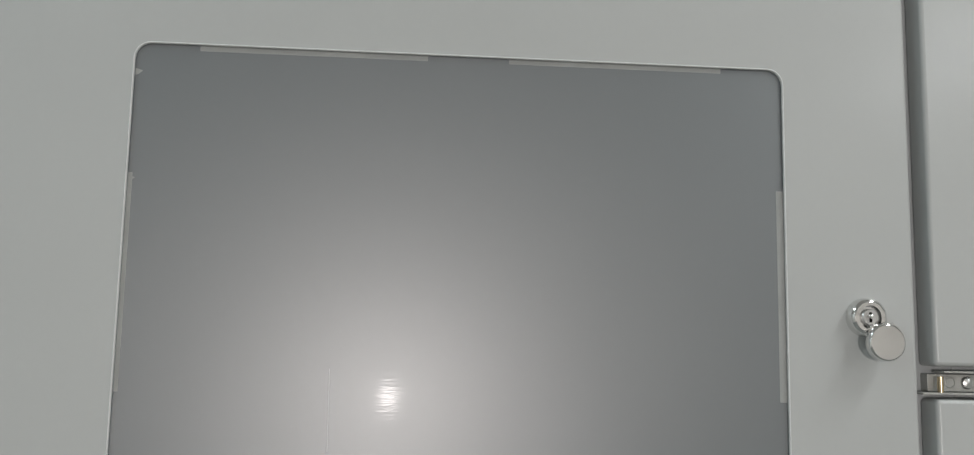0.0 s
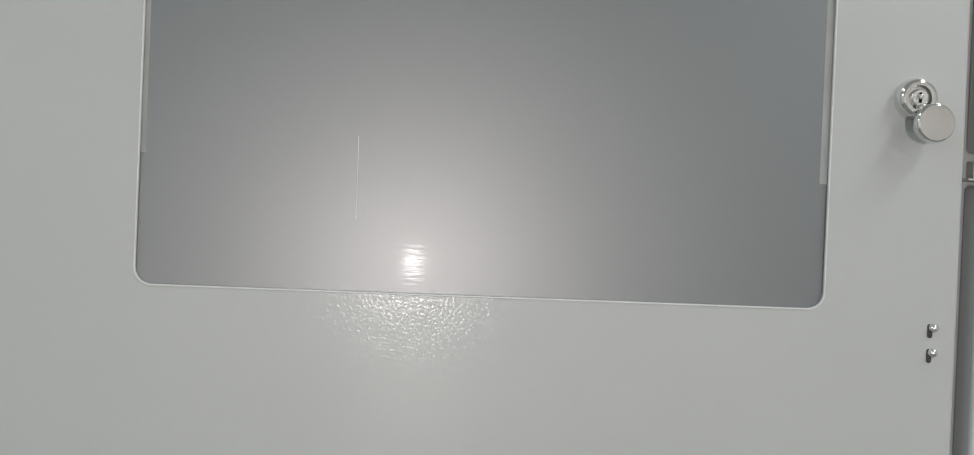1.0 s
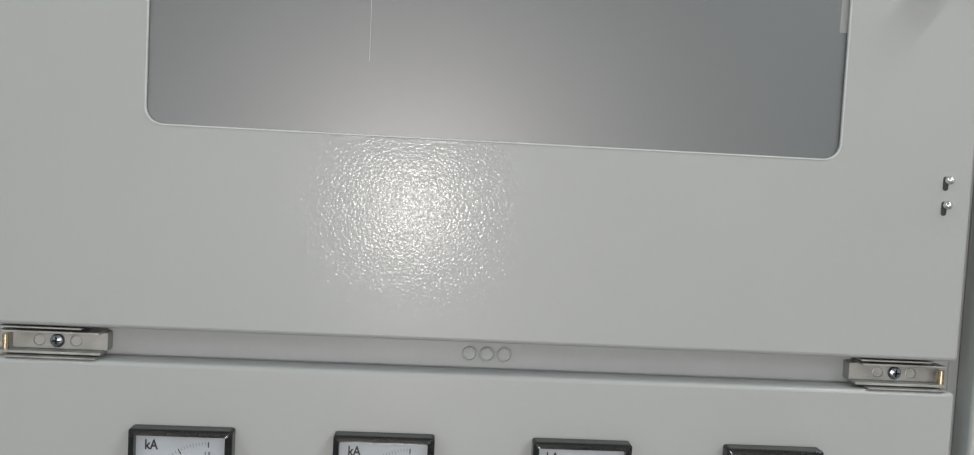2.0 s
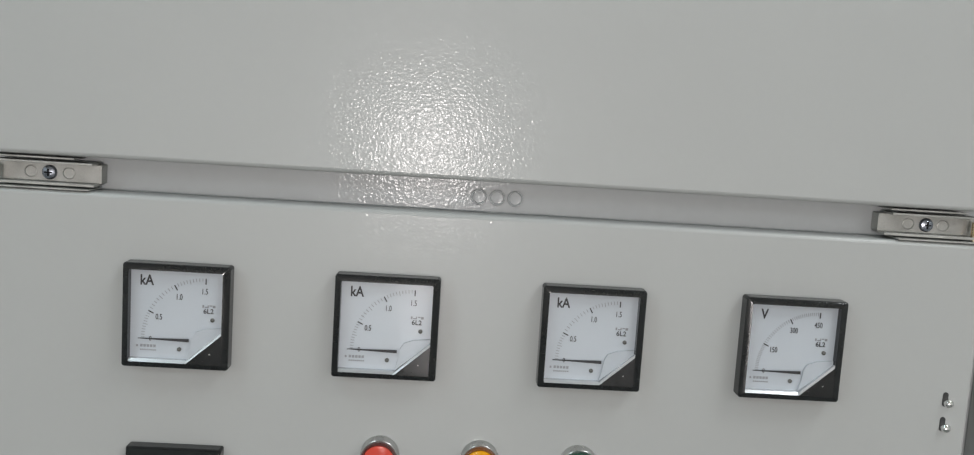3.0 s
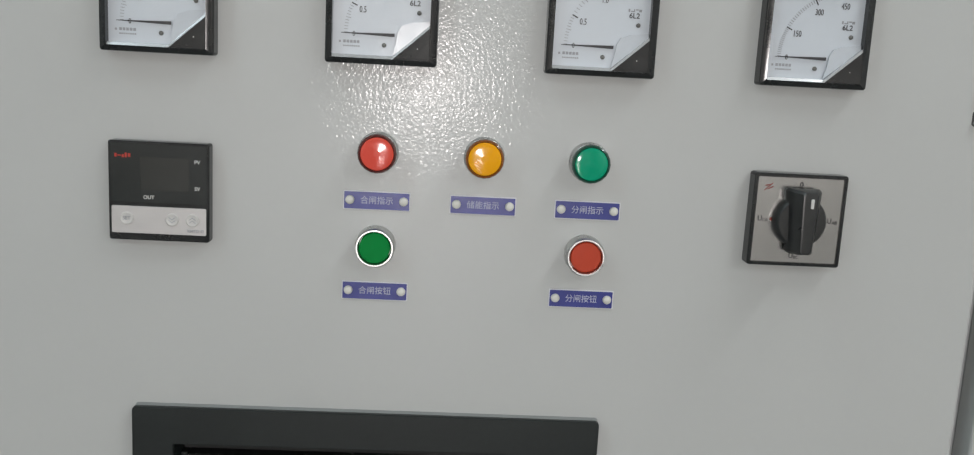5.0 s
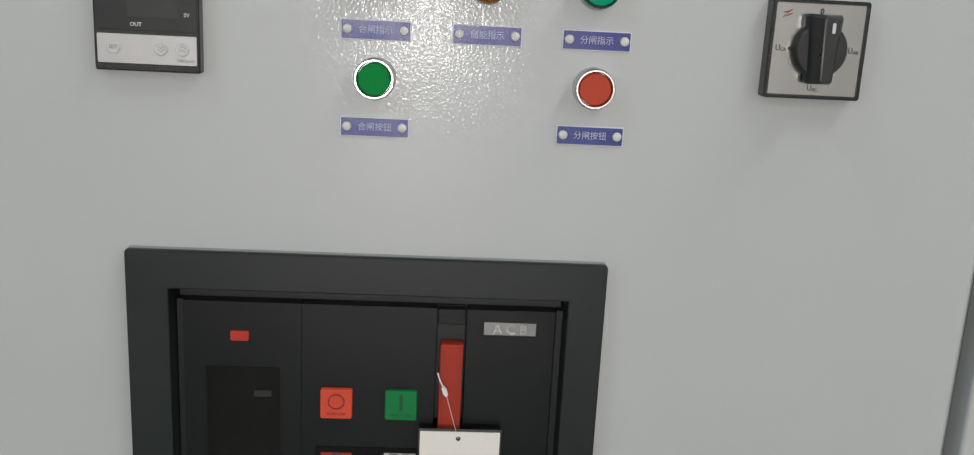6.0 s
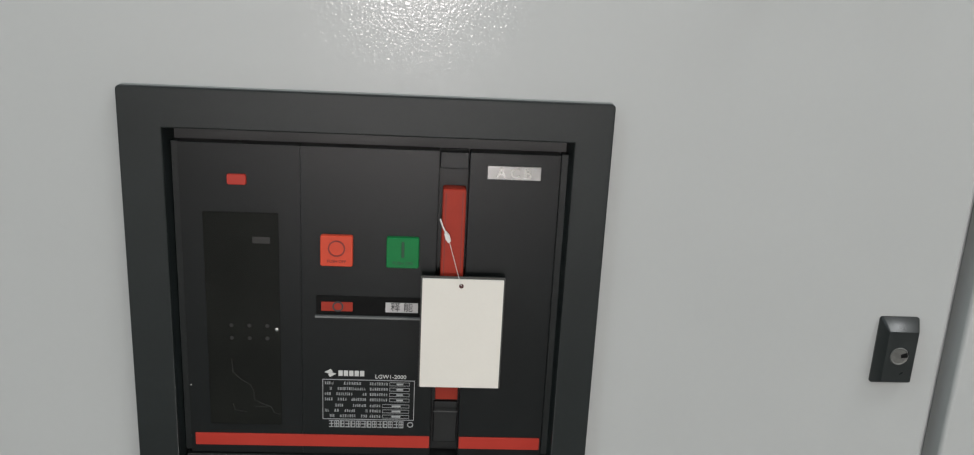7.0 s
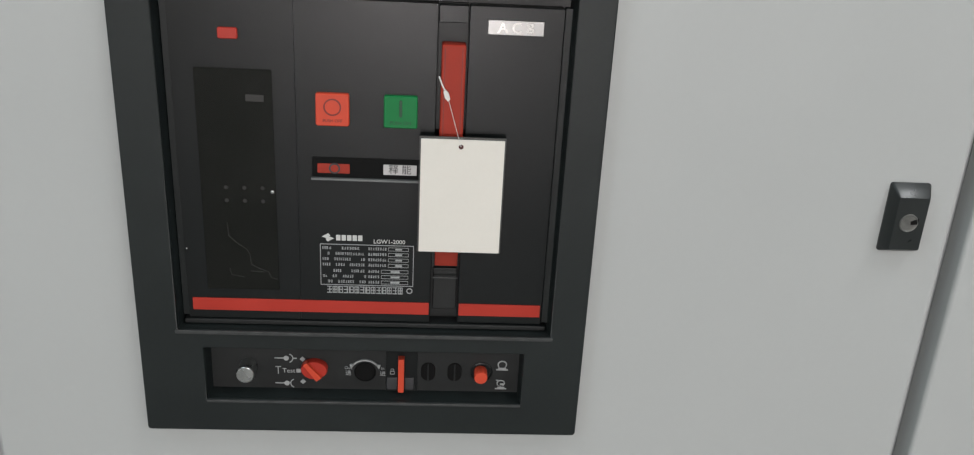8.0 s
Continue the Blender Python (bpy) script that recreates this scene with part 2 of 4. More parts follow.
def rod(points, r, seg=8, bm=None):
    """A thin round bar along points."""
    bm = bm or bmesh.new()
    pts = [Vector(p) for p in points]
    rows = []
    for i, p in enumerate(pts):
        d = (pts[min(i + 1, len(pts) - 1)] - pts[max(i - 1, 0)]).normalized()
        side = d.cross(Vector((0, 1, 0)))
        side = side.normalized() if side.length > 1e-4 else Vector((1, 0, 0))
        up = d.cross(side).normalized()
        rows.append([bm.verts.new(p + r * (math.cos(2 * math.pi * k / seg) * side + math.sin(2 * math.pi * k / seg) * up)) for k in range(seg)])
    for a, b in zip(rows, rows[1:]):
        for k in range(seg):
            bm.faces.new((a[k], a[(k + 1) % seg], b[(k + 1) % seg], b[k]))
    bm.faces.new(rows[0])
    bm.faces.new(rows[-1][::-1])
    return bm


def pierced(bm, xs, zs, holes, front, back):
    """Plate with several oblong holes; all edges and the outer corners are rounded over."""
    xs, zs = sorted(xs), sorted(zs)
    v = {(i, j, k): bm.verts.new((x, y, z)) for i, x in enumerate(xs) for j, z in enumerate(zs) for k, y in enumerate((front, back))}

    def solid(i, j):
        if not (0 <= i < len(xs) - 1 and 0 <= j < len(zs) - 1):
            return False
        x, z = (xs[i] + xs[i + 1]) / 2, (zs[j] + zs[j + 1]) / 2
        return not any(a < x < b and c < z < d for a, b, c, d in holes)

    for i in range(len(xs) - 1):
        for j in range(len(zs) - 1):
            if not solid(i, j):
                continue
            bm.faces.new([v[i, j, 0], v[i + 1, j, 0], v[i + 1, j + 1, 0], v[i, j + 1, 0]])
            bm.faces.new([v[i, j, 1], v[i, j + 1, 1], v[i + 1, j + 1, 1], v[i + 1, j, 1]])
            for (di, dj), (a, b) in (((-1, 0), ((i, j), (i, j + 1))), ((1, 0), ((i + 1, j), (i + 1, j + 1))), ((0, -1), ((i, j), (i + 1, j))), ((0, 1), ((i, j + 1), (i + 1, j + 1)))):
                if not solid(i + di, j + dj):
                    bm.faces.new([v[(*a, 0)], v[(*b, 0)], v[(*b, 1)], v[(*a, 1)]])
    bmesh.ops.recalc_face_normals(bm, faces=bm.faces)
    bmesh.ops.delete(bm, geom=[q for q in bm.verts if not q.link_faces], context="VERTS")
    corner = [e for e in bm.edges if abs(e.verts[0].co.y - e.verts[1].co.y) > .001 and all(q.co.x in (min(p.co.x for p in bm.verts), max(p.co.x for p in bm.verts)) for q in e.verts)
              and all(min(abs(q.co.z - zs[0]), abs(q.co.z - zs[-1])) < 1e-5 for q in e.verts)]
    bmesh.ops.bevel(bm, geom=corner, offset=.003, segments=4, affect="EDGES", profile=.5)
    rim = [e for e in bm.edges if len(e.link_faces) == 2 and e.calc_face_angle() > 1.0 and max(q.co.y for q in e.verts) < front + 1e-5]
    bmesh.ops.bevel(bm, geom=rim, offset=.0010, segments=2, affect="EDGES", profile=.5)
    return bm


def mesh_of(name, bm, mat, angle=35):
    bmesh.ops.recalc_face_normals(bm, faces=bm.faces)
    bm.normal_update()
    for f in bm.faces:
        f.smooth = True
    for e in bm.edges:
        flat = [max(abs(c) for c in f.normal) > 0.9999 for f in e.link_faces]
        e.smooth = len(flat) == 2 and e.calc_face_angle() < radians(angle) and flat[0] == flat[1]
    me = bpy.data.meshes.new(name)
    bm.to_mesh(me)
    bm.free()
    me.materials.append(mat)
    return me


def part(name, bm, mat, parent=None, label="", at=None):
    ob = new(name, mesh_of(name, bm, mat))
    if parent:
        ob.parent = parent
    if at:
        ob.location = at
    return tagged(ob, label) if label else ob


def thing(name, x, y, z, label, category, group="", kind=""):
    ob = new(name)
    ob.empty_display_size = 0.02
    ob.location = (x, y, z)
    return tagged(ob, label, category, group, kind)


def writing(name, body, x, z, front, size, mat, parent, align="CENTER", squeeze=1.0, label="", thick=0.00015, bold=0.0):
    """Raised flat letters that face out of the panel, centred on x, z."""
    c = bpy.data.curves.new(name, "FONT")
    c.body, c.size, c.align_x, c.align_y, c.resolution_u = body, size, align, "CENTER", 3
    c.extrude, c.offset = thick, bold
    tmp = bpy.data.objects.new(name, c)
    scene.collection.objects.link(tmp)
    dg = bpy.context.evaluated_depsgraph_get()
    me = bpy.data.meshes.new_from_object(tmp.evaluated_get(dg))
    bpy.data.objects.remove(tmp)
    me.transform(Matrix.Translation((x, front, z)) @ Matrix.Rotation(radians(90), 4, "X") @ Matrix.Diagonal((squeeze, 1, 1, 1)))
    me.materials.clear()
    me.materials.append(mat)
    ob = new(name, me)
    ob.parent = parent
    return tagged(ob, label) if label else ob


def bars(rects, front, thick=0.0002, bm=None):
    bm = bm or bmesh.new()
    for x0, x1, z0, z1 in rects:
        prism([(x1, z1), (x0, z1), (x0, z0), (x1, z0)], front, front + thick, bm)
    return bm


# ---------------- the hall ----------------


def block(name, x0, x1, y0, y1, z0, z1, mat, label):
    bm = bmesh.new()
    bmesh.ops.create_cube(bm, size=1, matrix=Matrix.Translation(((x0 + x1) / 2, (y0 + y1) / 2, (z0 + z1) / 2)) @ Matrix.Diagonal((x1 - x0, y1 - y0, z1 - z0, 1)))
    ob = part(name, bm, mat)
    return tagged(ob, label, name.split("_")[0], kind="structure")


block("floor", -4.2, 4.2, -18.2, 1.2, -0.1, 0.0, FLOOR, "grey epoxy floor of the switch room")
block("ceiling", -4.2, 4.2, -18.2, 1.2, 3.6, 3.7, WALL, "plain white ceiling of the switch room")
block("wall_west", -4.2, -4.0, -18.0, 1.0, 0.0, 3.6, WALL, "plain white painted wall")
block("wall_east", 4.0, 4.2, -18.0, 1.0, 0.0, 3.6, WALL, "plain white painted wall")
block("wall_south", -4.0, 4.0, -18.2, -18.0, 0.0, 3.6, WALL, "plain white painted wall")
block("wall_north", -4.0, 4.0, 1.0, 1.2, 0.0, 3.6, WALL, "plain white painted wall behind the cabinets")

# ---------------- cabinets ----------------
X0, X1 = -0.3745, 0.388          # the doors' edges
GAP_LO, GAP_HI = 1.5885, 1.6140  # the strip between lower and upper door


def door_bm(x0, x1, z0, z1, hole=None, rh=0.012):
    s = 0.0034
    r = 0.0038
    loops = [(rrect(x0, x1, z0, z1, r), 0.024), (rrect(x0, x1, z0, z1, r), s),
             (rrect(x0 + s * .08, x1 - s * .08, z0 + s * .08, z1 - s * .08, r - s * .08), s * .62),
             (rrect(x0 + s * .3, x1 - s * .3, z0 + s * .3, z1 - s * .3, r - s * .3), s * .3),
             (rrect(x0 + s * .62, x1 - s * .62, z0 + s * .62, z1 - s * .62, r - s * .62), s * .08),
             (rrect(x0 + s, x1 - s, z0 + s, z1 - s, r - s), 0.0)]
    bm = bmesh.new()
    if hole is None:
        return loft(bm, loops)
    e, f, g, h = hole
    k = 0.0013
    loops += [(rrect(e - k, f + k, g - k, h + k, rh + k), 0.0), (rrect(e - .3 * k, f + .3 * k, g - .3 * k, h + .3 * k, rh + .3 * k), .3 * k), (rrect(e, f, g, h, rh), k), (rrect(e, f, g, h, rh), 0.0020),
              (rrect(x0 + .002, x1 - .002, z0 + .002, z1 - .002, r - .002), 0.0050), (rrect(x0 + .002, x1 - .002, z0 + .002, z1 - .002, r - .002), 0.024)]
    return loft(bm, loops, ring=True)


WIN = (-0.2625, 0.2765, 1.7725, 2.1525)
BREAKER_HOLE = (-0.2330, 0.0880, 0.8250, 1.1860)

cabinet = thing("switchgear_cabinet", 0, 0.3, 0, "light grey powder-coated steel switchgear cabinet with two closed doors", "cabinet")
cabinet_back = Vector((0, -0.3, 0))


def cab_part(name, bm, mat, parent=cabinet, label=""):
    ob = part(name, bm, mat, parent, label)
    if parent is cabinet:
        ob.location = cabinet_back
    return ob


upper = cab_part("upper_door", door_bm(X0, X1, GAP_HI, 2.320, WIN, 0.0125), PAINT, label="light grey door with a round-cornered window cut-out")
lower = cab_part("lower_door", door_bm(X0, X1, 0.300, GAP_LO, BREAKER_HOLE, 0.003), PAINT, label="light grey door that carries the instruments")
cab_part("bottom_panel", door_bm(X0, X1, 0.100, 0.275), PAINT, label="light grey closed panel below the door")

# the carcass: two posts, cross rails and a deep shell behind the doors
bm = bmesh.new()
for a, b in ((X0 - 0.012, X0 + 0.030), (X1 - 0.030, X1 + 0.0075)):
    slab(a, b, 0.0, 2.36, 0.0255, 0.060, 0.002, 0.001, bm=bm)
for c, d in ((0.0, 0.11), (0.26, 0.32), (GAP_LO - 0.030, GAP_HI + 0.030), (2.29, 2.36)):
    slab(X0 + 0.030, X1 - 0.030, c, d, 0.0262, 0.060, 0.002, 0.001, bm=bm)
cab_part("carcass_frame", bm, INNER, label="grey painted steel frame seen in the gaps")
bm = bmesh.new()
loft(bm, [(rrect(X0 - .008, X1 + .007, 0, 2.36, .003), 0.061), (rrect(X0 - .008, X1 + .007, 0, 2.36, .003), 0.6),
          (rrect(X0 - .006, X1 + .005, .002, 2.358, .002), 0.598), (rrect(X0 - .006, X1 + .005, .002, 2.358, .002), 0.061)], ring=True)
cab_part("side_shell", bm, INNER)
cab_part("rear_panel", slab(X0 - .007, X1 + .006, 0.001, 2.359, 0.6005, 0.603), INNER)

# pale rounded bead round the window cut-out
def ring_bead(e, f, g, h, rh, w, lift):
    bm = bmesh.new()
    loops = []
    for k in range(8):
        t = math.pi * k / 7
        d = w / 2 * (1 + math.cos(t))
        loops.append((rrect(e - d, f + d, g - d, h + d, rh + d, 6), .0006 - lift * math.sin(t)))
    loops.append((rrect(e, f, g, h, rh, 6), .0022))
    loops.append((rrect(e - w, f + w, g - w, h + w, rh + w, 6), .0022))
    return loft(bm, loops, ring=True)


cab_part("window_edge", ring_bead(*WIN, 0.0125, 0.0016, 0.0013), PALE_EDGE, upper, "pale rounded edge of the window cut-out")

# window pane behind the upper door, with tape along its edges
pane = cab_part("window_pane", slab(WIN[0] - .012, WIN[1] + .012, WIN[2] - .012, WIN[3] + .012, 0.0028, 0.0058, .006, .0003), PANE, upper, "dull grey frosted plastic window pane with a protective film")
for a, b, c, d in ((-0.212, -0.026, 2.1482, 2.1560), (0.042, 0.224, 2.1485, 2.1560), (-0.2660, -0.2590, 1.873, 2.046), (0.2705, 0.2800, 1.872, 2.048)):
    cab_part("tape_strip", slab(a, b, c, d, 0.00262, 0.0031, .0006, .0001), TAPE, pane, "milky strip of adhesive tape")
cab_part("scratch", prism([(-0.0968, 1.893), (-0.0971, 1.893), (-0.0966, 1.829), (-0.0963, 1.829)], 0.00270, 0.0029), LABELEDGE, pane)
for x, z in ((-0.260, 2.040), (-0.2595, 2.128)):
    cab_part("film_flap", prism([(x + .003, z + .002), (x - .003, z + .004), (x - .003, z - .002), (x, z - .001)], 0.0025, 0.0029), TAPE, pane)

# three round pressings in the rail between the doors
for x in (-0.0072, 0.0070, 0.0212):
    cab_part("plugged_hole", turned([(0.0063, .0265), (0.0063, .0250), (.0058, .0243), (.0051, .0245), (.0046, .0260), (.0022, .0261), (.0003, .0261)], x, 1.6003, 24), INNER, cabinet)


def hinge(x0, x1, sx, pin_x, flip):
    """Galvanised hinge bracket in the strip between the doors, with its screw, two blank holes and the pin."""
    h = part("hinge", slab(x0, x1, 1.5935, 1.6075, 0.0150, 0.0258, .0008, .0004), ZINC, cabinet, "galvanised steel hinge bracket")
    h.location = cabinet_back
    part("flange", slab(x0 + .006, x1 - .003, 1.6075, 1.6092, 0.0040, 0.0200, .0006, .0003), ZINC, h)
    part("flange", slab(x0 + .001, x1 - .002, 1.5915, 1.5935, 0.0045, 0.0200, .0006, .0003), ZINC, h)
    part("leaf", slab(min(x0, x1 - .07) + .010, x1 - .004, 1.5890, 1.5902, -0.0004, 0.0200, .0005, .0003), ZINC, h)
    part("leaf", slab(x0 + .004, x1 - .016, 1.6112, 1.6126, 0.0030, 0.0220, .0005, .0003), ZINC, h)
    for dx in (-0.0140, 0.0140):
        part("blank_hole", turned([(.0048, .0152), (.0048, .0146), (.0042, .0144), (.0038, .0149), (.0003, .0149)], sx + dx, 1.6003, 20), ZINC, h)
    screw = part("screw", turned([(.0055, .0152), (.0055, .0138), (.0046, .0124), (.0022, .0116), (.0002, .0114)], sx, 1.6003, 20), BLUED, h, "zinc-plated cross-head screw")
    part("cross_slot", bars([(sx - .0028, sx + .0028, 1.5998, 1.6008), (sx - .0005, sx + .0005, 1.5975, 1.6031)], 0.0111, .0012), HOLESHADE, h)
    bm = bmesh.new()
    rod([(pin_x, .0090, 1.5905), (pin_x, .0090, 1.6050)], .0026, 12, bm)
    part("hinge_pin", bm, BRASS, h, "short brass hinge pin")
    return h


hinge(-0.3740, -0.2915, -0.3298, -0.3665, False)
hinge(0.3050, 0.3840, 0.3432, 0.3795, True)


# pairs of slots with screw heads near the doors' edge
def slot_screw(x, z, up):
    """A small keyhole slot in the door with the round screw head of the catch inside."""
    s = 1 if up else -1
    t = thing("catch_screw", x, 0, z, "bright round screw head in a short slot drawn as a dark plate of the door", "screw", "catch screws on the doors")
    zz = sorted((s * -0.003, s * 0.0085))
    # the slot's depth is only a dark plate, its shade in the colour
    part("slot", slab(-0.0033, 0.0010, zz[0], zz[1], -0.0006, 0.0005, .0020, .0001, 5), LIP, t, "slot drawn as a dark plate")
    part("head", turned([(.0036, .0005), (.0036, -.0030), (.0030, -.0042), (.0016, -.0050), (.0002, -.0052)], 0.0010, 0.0, 20), CHROME, t, "bright metal head")


for z in (1.7605, 1.7405):
    slot_screw(0.3665, z, False)
for z in (1.4625, 1.4425):
    slot_screw(0.3690, z, True)


# neighbouring cabinets
def neighbour(x0, x1, split_lo, split_hi, label, with_hinge):
    c = thing("switchgear_cabinet", (x0 + x1) / 2, 0.3, 0, label, "cabinet")
    off = Vector((-(x0 + x1) / 2, -0.3, 0))

    def add(name, bm, mat, parent=c, lab=""):
        o = part(name, bm, mat, parent, lab)
        if parent is c:
            o.location = off
        return o
    add("upper_door", door_bm(x0, x1, split_hi, 2.320), PAINT)
    add("lower_door", door_bm(x0, x1, 0.300, split_lo), PAINT)
    add("bottom_panel", door_bm(x0, x1, 0.100, 0.275), PAINT)
    bm = bmesh.new()
    for a, b in ((x0 - 0.0080, x0 + 0.030), (x1 - 0.030, x1 + 0.0078)):
        slab(a, b, 0.0, 2.36, 0.0255, 0.060, 0.002, 0.001, bm=bm)
    for e, f in ((0.0, 0.11), (0.26, 0.32), (split_lo - 0.03, split_hi + 0.03), (2.29, 2.36)):
        slab(x0 + 0.030, x1 - 0.030, e, f, 0.0262, 0.060, 0.002, 0.001, bm=bm)
    add("carcass_frame", bm, INNER)
    add("body_shell", slab(x0 - .006, x1 + .006, 0.001, 2.359, 0.0610, 0.600), INNER)
    if with_hinge:
        zc = (split_lo + split_hi) / 2
        h = add("hinge", slab(x0 + .001, x0 + .085, zc - .0075, zc + .0070, 0.0150, 0.0258, .0008, .0004), ZINC, c, "galvanised steel hinge bracket")
        part("flange", slab(x0 + .010, x0 + .084, zc + .0080, zc + .0098, 0.0040, 0.0200, .0006, .0003), ZINC, h)
        part("flange", slab(x0 - .010, x0 + .084, zc - .0100, zc - .0082, 0.0030, 0.0200, .0006, .0003), ZINC, h)
        part("screw", turned([(.0055, .0152), (.0055, .0138), (.0046, .0124), (.0022, .0116), (.0002, .0114)], x0 + .036, zc, 20), SATIN, h)
        part("blank_hole", turned([(.0048, .0152), (.0048, .0146), (.0042, .0144), (.0038, .0149), (.0003, .0149)], x0 + .021, zc, 20), ZINC, h)
        bm = bmesh.new()
        rod([(x0 + .0085, .0080, zc - .0095), (x0 + .0085, .0080, zc + .0050)], .0026, 12, bm)
        part("hinge_pin", bm, BRASS, h, "short brass hinge pin")
    return c


neighbour(0.4035, 1.166, 1.8765, 1.9040, "light grey steel switchgear cabinet standing beside the metered one", True)
neighbour(-1.1530, -0.3910, 1.5885, 1.6140, "light grey steel switchgear cabinet, only its edge showing", False)

# ---------------- analogue meters ----------------


def meter(x, z, unit, marks, minor, label):
    """Square panel meter: black bezel, white dial with a quarter-circle scale, pointer, black corner cover."""
    t = thing("panel_meter", x, 0, z, label, "meter", "row of panel meters")
    mm = 0.001
    H = 0.0392
    bm = frame_bm((-H, H, -H, H), (-0.0345, 0.0338, -0.0352, 0.0342), .0022, .0012, -.0120, .002, .0013, rise=.0006)
    part("bezel", bm, BLACK, t, "glossy black square bezel")
    part("dial", slab(-.0348, .0341, -.0355, .0345, -.0065, .0, .001, .0002), DIAL, t, "white dial with a black scale")
    # acrylic cover edges that stand at the dial's foot and beside the corner
    bm = prism([(.0080, -.0330), (-.0343, -.0330), (-.0343, -.0351), (.0062, -.0351)], -.0120, -.0066)
    for q in bm.verts:
        if q.co.y < -.0100 and q.co.z > -.0340:
            q.co.y += .0016
    part("cover_edge", bm, ACRYLIC, t, "clear acrylic edge")
    bm = prism([(.0337, -.0125), (.0083, -.0351), (.0337, -.0351)], -.0122, -.0066)
    for q in bm.verts:
        if q.co.y < -.0100:
            q.co.y -= .0011 * (-.0125 - q.co.z) / .0226 * (1 if q.co.x > .02 else 0)
    part("corner_cover", bm, BLACK, t, "black corner cover")
    bm = prism([(.0337, -.0104), (.0337, -.0127), (.0081, -.0351), (.0060, -.0351)], -.0121, -.0066)
    for q in bm.verts:
        if q.co.y < -.0100 and (q.co.z > -.0110 or q.co.x < .0070):
            q.co.y += .0007
    part("cover_edge", bm, ACRYLIC, t, "clear acrylic edge")
    shade = [(.0334, -.0112), (.0334, -.0078), (.0210, -.0090), (.0138, -.0117), (.0112, -.0162), (.0100, -.0247), (.0077, -.0330)]
    part("mechanism_cover", prism(shade, -.0085, -.0066), CLEAR, t, "pale cover over the pointer's pivot")
    cx, cz, R = 20.3 * mm, -17.6 * mm, 46.8 * mm

    def tick(bm, deg, r0, r1, w):
        a = radians(180 - deg)
        d, s = Vector((math.cos(a), math.sin(a))), Vector((-math.sin(a), math.cos(a)))
        c = Vector((cx, cz))
        q = [c + d * r1 + s * w, c + d * r1 - s * w, c + d * r0 - s * w, c + d * r0 + s * w]
        prism([(p.x, p.y) for p in q], -.00675, -.0064, bm)

    angles = (0, 26, 60.5, 90)
    fine = bmesh.new()
    for k in range(3):
        for i in range(1, minor):
            deg = angles[k] + (angles[k + 1] - angles[k]) * i / minor
            tick(fine, deg, R - (3.6 if i * 2 == minor else 2.6) * mm, R, .22 * mm)
    tick(fine, 0, R - 2.6 * mm, R, .22 * mm)
    part("fine_scale", fine, GREYINK, t)
    for deg in angles[1:]:
        main = bmesh.new()
        tick(main, deg, R - 4.6 * mm, R - .2 * mm, .42 * mm)
        part("main_tick", main, INK, t)
    writing("unit_mark", unit, -23.0 * mm, 25.5 * mm, -.0067, 10.8 * mm, INK, t, squeeze=.80, bold=.00022)
    spots = ((-13.6, -1.8), (0.9, 14.0), (19.6, 19.0))
    for body, (u, v) in zip(marks, spots):
        writing("number", body, u * mm, v * mm, -.0067, 6.2 * mm, INK, t, squeeze=.68)
    writing("number", "0", -19.6 * mm, -18.6 * mm, -.0067, 5.0 * mm, INK, t, squeeze=.8)
    writing("type_mark", "6L2", 22.7 * mm, 4.2 * mm, -.0067, 5.2 * mm, INK, t, squeeze=1.0, bold=.00006)
    part("maker_mark", bars([(x0 - 1.7 * mm, x1 - 1.7 * mm, z0 + 1.4 * mm, z1 + 1.4 * mm) for x0, x1, z0, z1 in ((19.8 * mm, 21.0 * mm, 5.6 * mm, 7.6 * mm), (21.6 * mm, 24.0 * mm, 5.6 * mm, 6.4 * mm), (23.6 * mm, 24.4 * mm, 5.6 * mm, 7.6 * mm),
                             (25.0 * mm, 27.0 * mm, 6.8 * mm, 7.6 * mm), (27.4 * mm, 29.4 * mm, 5.7 * mm, 7.5 * mm))], -.0067), PALEINK, t)
    part("small_print", bars([(-30 * mm, -28.6 * mm, -24.9 * mm, -23.4 * mm)] + [((-27 + 2.4 * i) * mm, (-25.2 + 2.4 * i) * mm, -25.0 * mm, -23.0 * mm) for i in range(5)]
                             + [((-27 + 1.5 * i) * mm, (-25.9 + 1.5 * i) * mm, -27.6 * mm, -26.6 * mm) for i in range(8)], -.0067), PALEINK, t)
    for u, v in ((25.8, -2.2), (1.8, -25.6)):
        part("dial_screw", turned([(.0016, -.0064), (.0016, -.0072), (.0010, -.0077), (.0002, -.0078)], u * mm, v * mm, 14), DULL, t, "tiny dull screw")
    part("pointer", prism([(-28.4 * mm, -18.0 * mm), (-28.4 * mm, -18.4 * mm), (9.0 * mm, -19.6 * mm), (9.0 * mm, -17.2 * mm), (-6 * mm, -17.55 * mm)], -.0082, -.0078), INK, t, "black pointer at zero")
    part("zero_adjuster", turned([(.0004, -.0121), (.0004, -.0126), (.0001, -.0127)], 25.5 * mm, -27.0 * mm, 8), WHITEINK, t)
    return t


